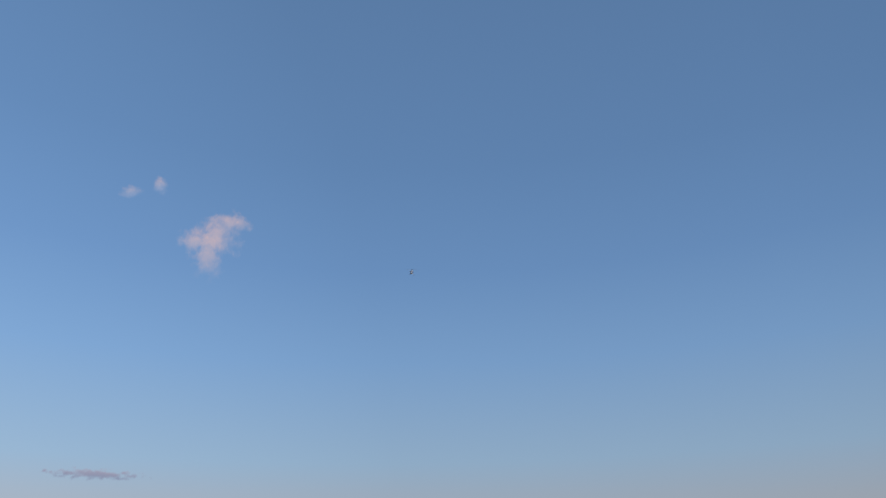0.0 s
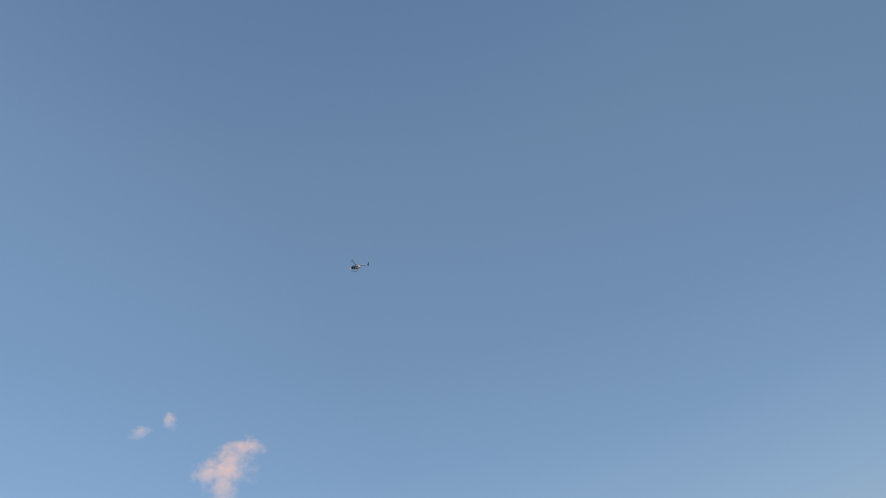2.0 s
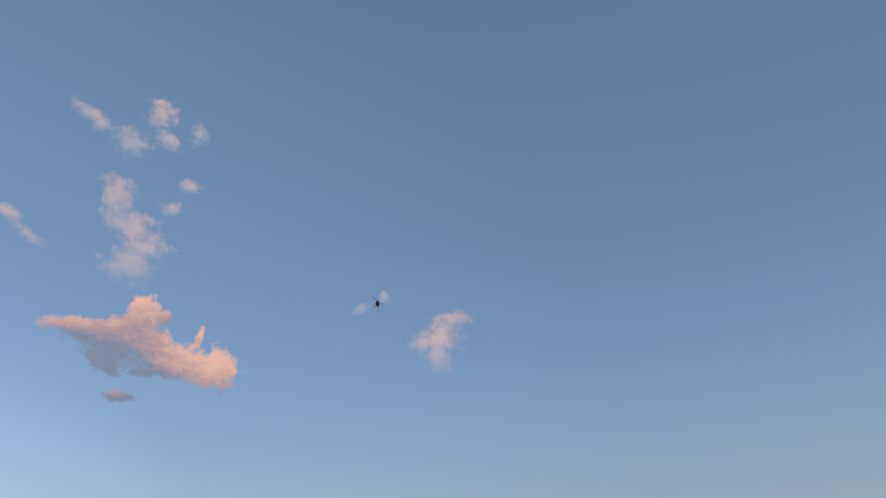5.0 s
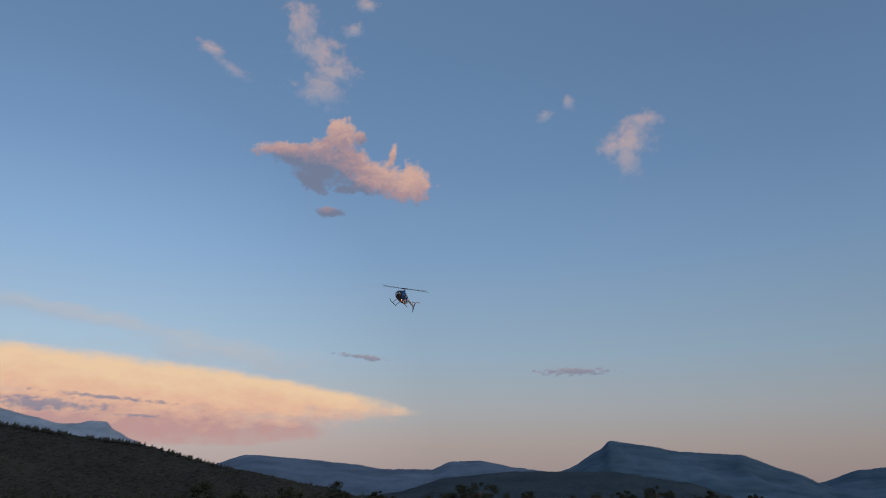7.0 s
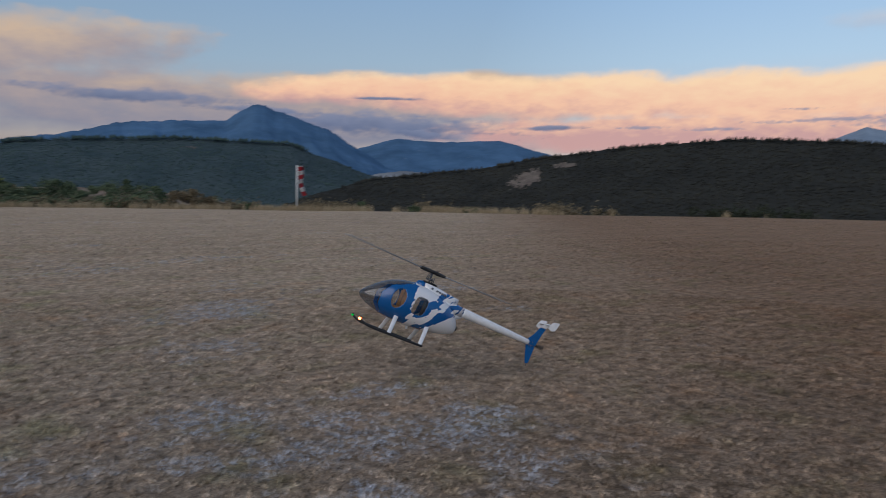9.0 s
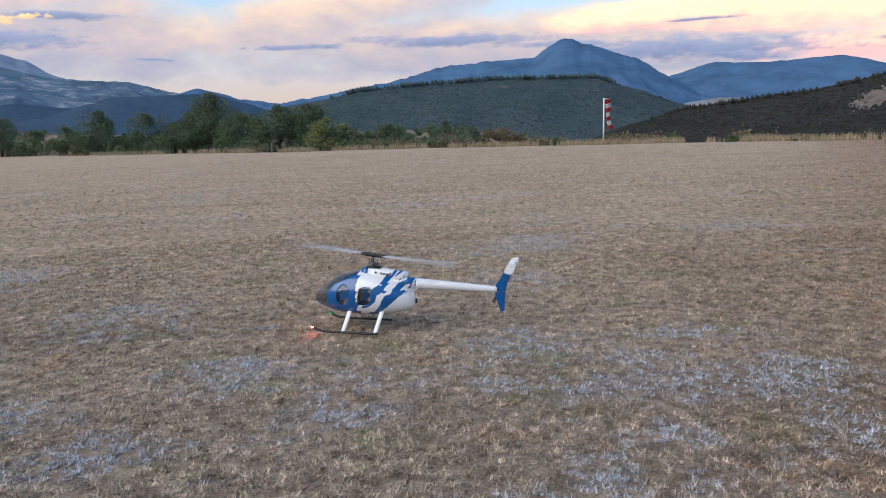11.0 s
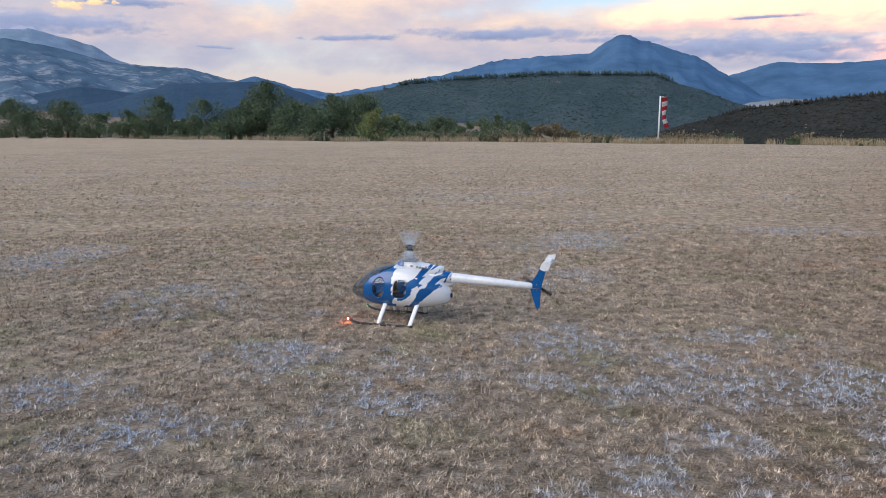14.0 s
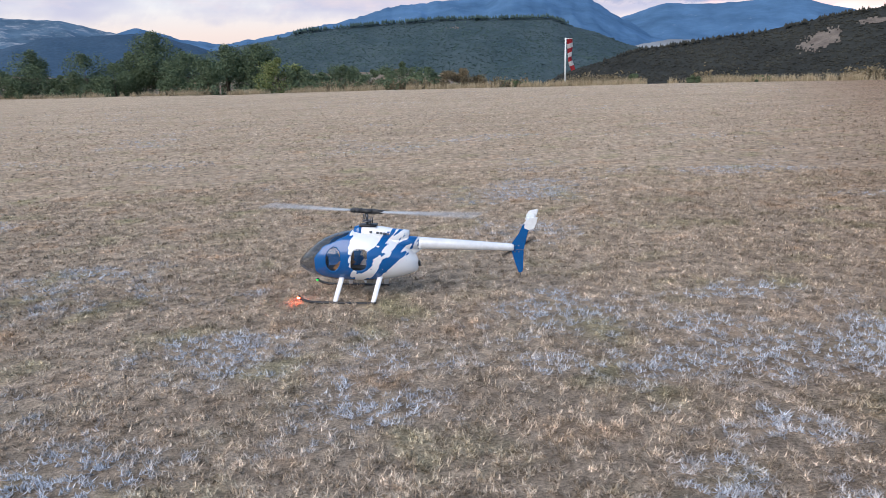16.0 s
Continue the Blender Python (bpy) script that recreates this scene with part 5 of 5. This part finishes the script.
        lamp = part("lamp", bm, LAMP_RED if side > 0 else LAMP_GREEN, skid, "glowing orange-red tip lamp" if side > 0 else "glowing green tip lamp")
        bm = bmesh.new()
        bmesh.ops.create_uvsphere(bm, u_segments=14, v_segments=10, radius=0.0125, matrix=Matrix.Translation((0.443, side * 0.2, 0.0445)))
        bmesh.ops.delete(bm, geom=[v for v in bm.verts if v.co.z < 0.046], context="VERTS")
        part("cap", bm, BLACK, lamp, "black lamp hood")
    bm = bmesh.new()
    limb(bm, (0.05, 0, 0.125), (0.04, 0, 0.088), 0.012, 0.008, 10)
    part("belly_antenna", bm, PAINT_WHITE, heli)
    # cabin
    for side in (1, -1):
        bm = bmesh.new()
        box(bm, (0.13, side * 0.06 - 0.042, 0.195), (0.235, side * 0.06 + 0.042, 0.228), 0.012)
        box(bm, (0.135, side * 0.06 - 0.040, 0.22), (0.17, side * 0.06 + 0.040, 0.375), 0.012)
        part("seat", bm, SEAT_TAN, heli, "tan leather seat")
    bm = bmesh.new()
    box(bm, (-0.10, -0.075, 0.178), (0.31, 0.075, 0.19), 0.004)
    box(bm, (-0.085, -0.075, 0.19), (-0.03, 0.075, 0.37), 0.006)
    part("cabin_floor", bm, BLACK, heli, "black cabin floor and bulkhead")
    bm = bmesh.new()
    box(bm, (0.30, -0.04, 0.188), (0.33, 0.04, 0.265), 0.008)
    part("instrument_panel", bm, BLACK, heli)
    bm = bmesh.new()
    limb(bm, (-0.318, 0, 0.226), (-0.337, 0, 0.228), 0.021, 0.019, 16)
    part("exhaust", bm, BLACK, heli, "black exhaust stub")
    # mast and rotors
    bm = bmesh.new()
    limb(bm, (0.005, 0, 0.48), (0.005, 0, 0.572), 0.008, 0.008, 12)
    limb(bm, (0.005, 0, 0.508), (0.005, 0, 0.520), 0.030, 0.026, 16)
    for dy in (-0.026, 0.026):
        limb(bm, (-0.022, dy, 0.49), (-0.022, dy, 0.535), 0.004, 0.004, 8)
        limb(bm, (0.03, dy, 0.512), (0.02, dy, 0.566), 0.003, 0.003, 8)
    part("mast", bm, STEEL, heli, "dark steel mast and swashplate")
    bm = bmesh.new()
    box(bm, (-0.045, -0.018, -0.010), (0.045, 0.018, 0.016), 0.004)
    for s in (1, -1):
        limb(bm, (s * 0.035, 0, 0.003), (s * 0.115, 0, 0.003), 0.017, 0.013, 12)
        box(bm, (s * 0.10 - 0.012, -0.02, -0.008), (s * 0.10 + 0.022, 0.02, 0.012), 0.003)
        limb(bm, (s * 0.06, s * 0.03, 0.002), (s * 0.06, 0, 0.002), 0.006, 0.006, 8)
    rotor = part("main_rotor", bm, BLACK, heli, "black two-blade rotor head", spot=pose(0.005, 0, 0.576))
    for s in (1, -1):
        bm = bmesh.new()
        rows = []
        for u in (0.0, 0.06, 0.5, 0.97, 1.0):
            x = s * (0.115 + 0.665 * u)
            w = 0.030 * (0.55 if u == 0 else 0.75 if u == 1.0 else 1.0)
            rows.append([Vector((x, s * (w * math.cos(2 * math.pi * k / 14) - 0.006), 0.003 + 0.0042 * math.sin(2 * math.pi * k / 14) + 0.008 * u)) for k in range(14)])
        loft(bm, rows)
        bmesh.ops.recalc_face_normals(bm, faces=bm.faces[:])
        part("blade", bm, BLADE_GREY, rotor, "long grey rotor blade")
    bm = bmesh.new()
    limb(bm, (0, -0.016, 0), (0, 0.012, 0), 0.010, 0.010, 12)
    for s in (1, -1):
        box(bm, (-0.011, -0.004, min(s * 0.012, s * 0.125)), (0.011, 0.002, max(s * 0.012, s * 0.125)), 0.002)
    tail = part("tail_rotor", bm, BLACK, heli, "small black tail rotor", spot=pose(-0.985, -0.03, 0.335))
    tagged(heli, "blue and white scale model helicopter with glowing skid lamps", "model helicopter")
    return heli, rotor, tail


def insect():
    """A small dark fly, seen once as it darts past."""
    thing = new("flying_insect", None)
    chitin = speckled("dark_chitin", (0.012, 0.011, 0.010), (0.035, 0.03, 0.026), 300.0, 0.5, 0.0)
    bm = bmesh.new()
    loft(bm, [oval(x, 0.0, r, r, 10, 1) for x, r in ((-0.008, 0.0009), (-0.005, 0.0030), (-0.0005, 0.0036), (0.0025, 0.0024), (0.0055, 0.0033), (0.008, 0.0011))])
    part("body", bm, chitin, thing)
    for side in (1, -1):
        part("wing", plate([(0.004, side * 0.002), (0.003, side * 0.008), (-0.004, side * 0.013), (-0.0075, side * 0.011), (-0.001, side * 0.0022)], 0.0003, "z", 0.0001), chitin, thing, "thin brown wing")
    return tagged(thing, "small dark fly darting past the camera in flight", "insect")


fly = insect()
heli, main_rotor, tail_rotor = build_helicopter()
HELI_ROWS = [
    (0.0, pose(52.20, -36.18, 30.68, 10, -35, -45)), (0.5, pose(50.14, -34.27, 36.06, 5, -55, -40)), (1.0, pose(45.70, -30.60, 37.74, -12, -30, -25)), (1.5, pose(41.95, -25.77, 38.93, 5, -8, 30)),
    (2.0, pose(37.26, -21.07, 39.04, -8, 4, 60)), (2.5, pose(34.66, -16.16, 36.49, -8, 14, 82)), (3.0, pose(53.80, -22.08, 47.31, -8, 26, 112)), (3.2, pose(62.04, -20.45, 51.12, -6, 22, 120)),
    (4.2, pose(58.5, -14.5, 39.5, 0, 4, 150)), (5.3, pose(43.48, -8.13, 24.57, 0, 2, 166)), (5.5, pose(41.5, -7.22, 22.09, 0, 2, 166)), (6.0, pose(37.31, -4.86, 17.54, -4, 2, 161)),
    (6.5, pose(31.83, -1.91, 12.65, -9.8, 1.7, 157.3)), (7.0, pose(21.5, 0.93, 6.8, -10.5, -7.8, 161)), (7.5, pose(14.49, 2.97, 3.22, -6.9, -19.6, 163.0)), (8.0, pose(8.63, 3.98, 1.44, -0.8, -22.8, 163.5)),
    (8.5, pose(4.81, 4.47, 0.74, 8.8, -23.1, 164.1)), (9.0, pose(2.32, 4.88, 0.36, 6.7, -22.4, 164.1)), (9.5, pose(1.05, 5.12, 0.16, 0.5, -14.1, 165.5)), (9.7, pose(0.80, 5.16, 0.13, 0.5, -10.5, 165.3)),
    (10.6, pose(0.05, 5.29, 0.09, 0, -4, 164.6)), (11.3, pose(-0.3, 5.35, -0.006, 0, -0.3, 164.3)), (11.8, pose(-0.3, 5.35, -0.006, 0, -0.3, 164.3)), (16.0, pose(-0.3, 5.35, -0.006, 0, -0.3, 164.3))]


# the fly comes from behind on one side, crosses the view once and is gone on the other side
FLY_ROWS = [(0.0, pose(-2.4, 2.2, 2.6, 0, 20, -50)), (8.2, pose(-1.6, 1.9, 2.3, 0, 20, -50)), (8.4, pose(-0.25, 0.95, 1.98, 0, 20, -50)), (8.5, pose(0.286, 0.519, 1.644, 0, 25, -62)), (8.6, pose(0.566, 0.144, 1.412, 0, 20, -75)), (8.8, pose(0.9, -1.6, 1.1, 0, 10, -95)), (16.0, pose(0.6, -3.5, 1.2, 0, 0, -95))]


def motions():
    walk(heli, HELI_ROWS)
    walk(fly, FLY_ROWS)
    # the rotor's speed hunts a little
    lag = [(0, 0), (5.3, 0), (6.0, -23), (6.5, 0), (7.5, 0), (8.5, -70), (9.0, -20), (9.5, 0), (12.0, 0), (12.5, -88), (13.0, -20), (13.5, -60), (14.0, -136), (14.5, -96), (15.0, -126), (16.0, -198)]
    walk(main_rotor, [(k / 30, pose(0.005, 0, 0.576, 0, 0, (k * 83 + 125 + curve_at(lag, k / 30)) % 360)) for k in range(481)])
    walk(tail_rotor, [(k / 30, pose(-0.985, -0.03, 0.335, 0, (k * 79) % 360, 0)) for k in range(481)])


motions()
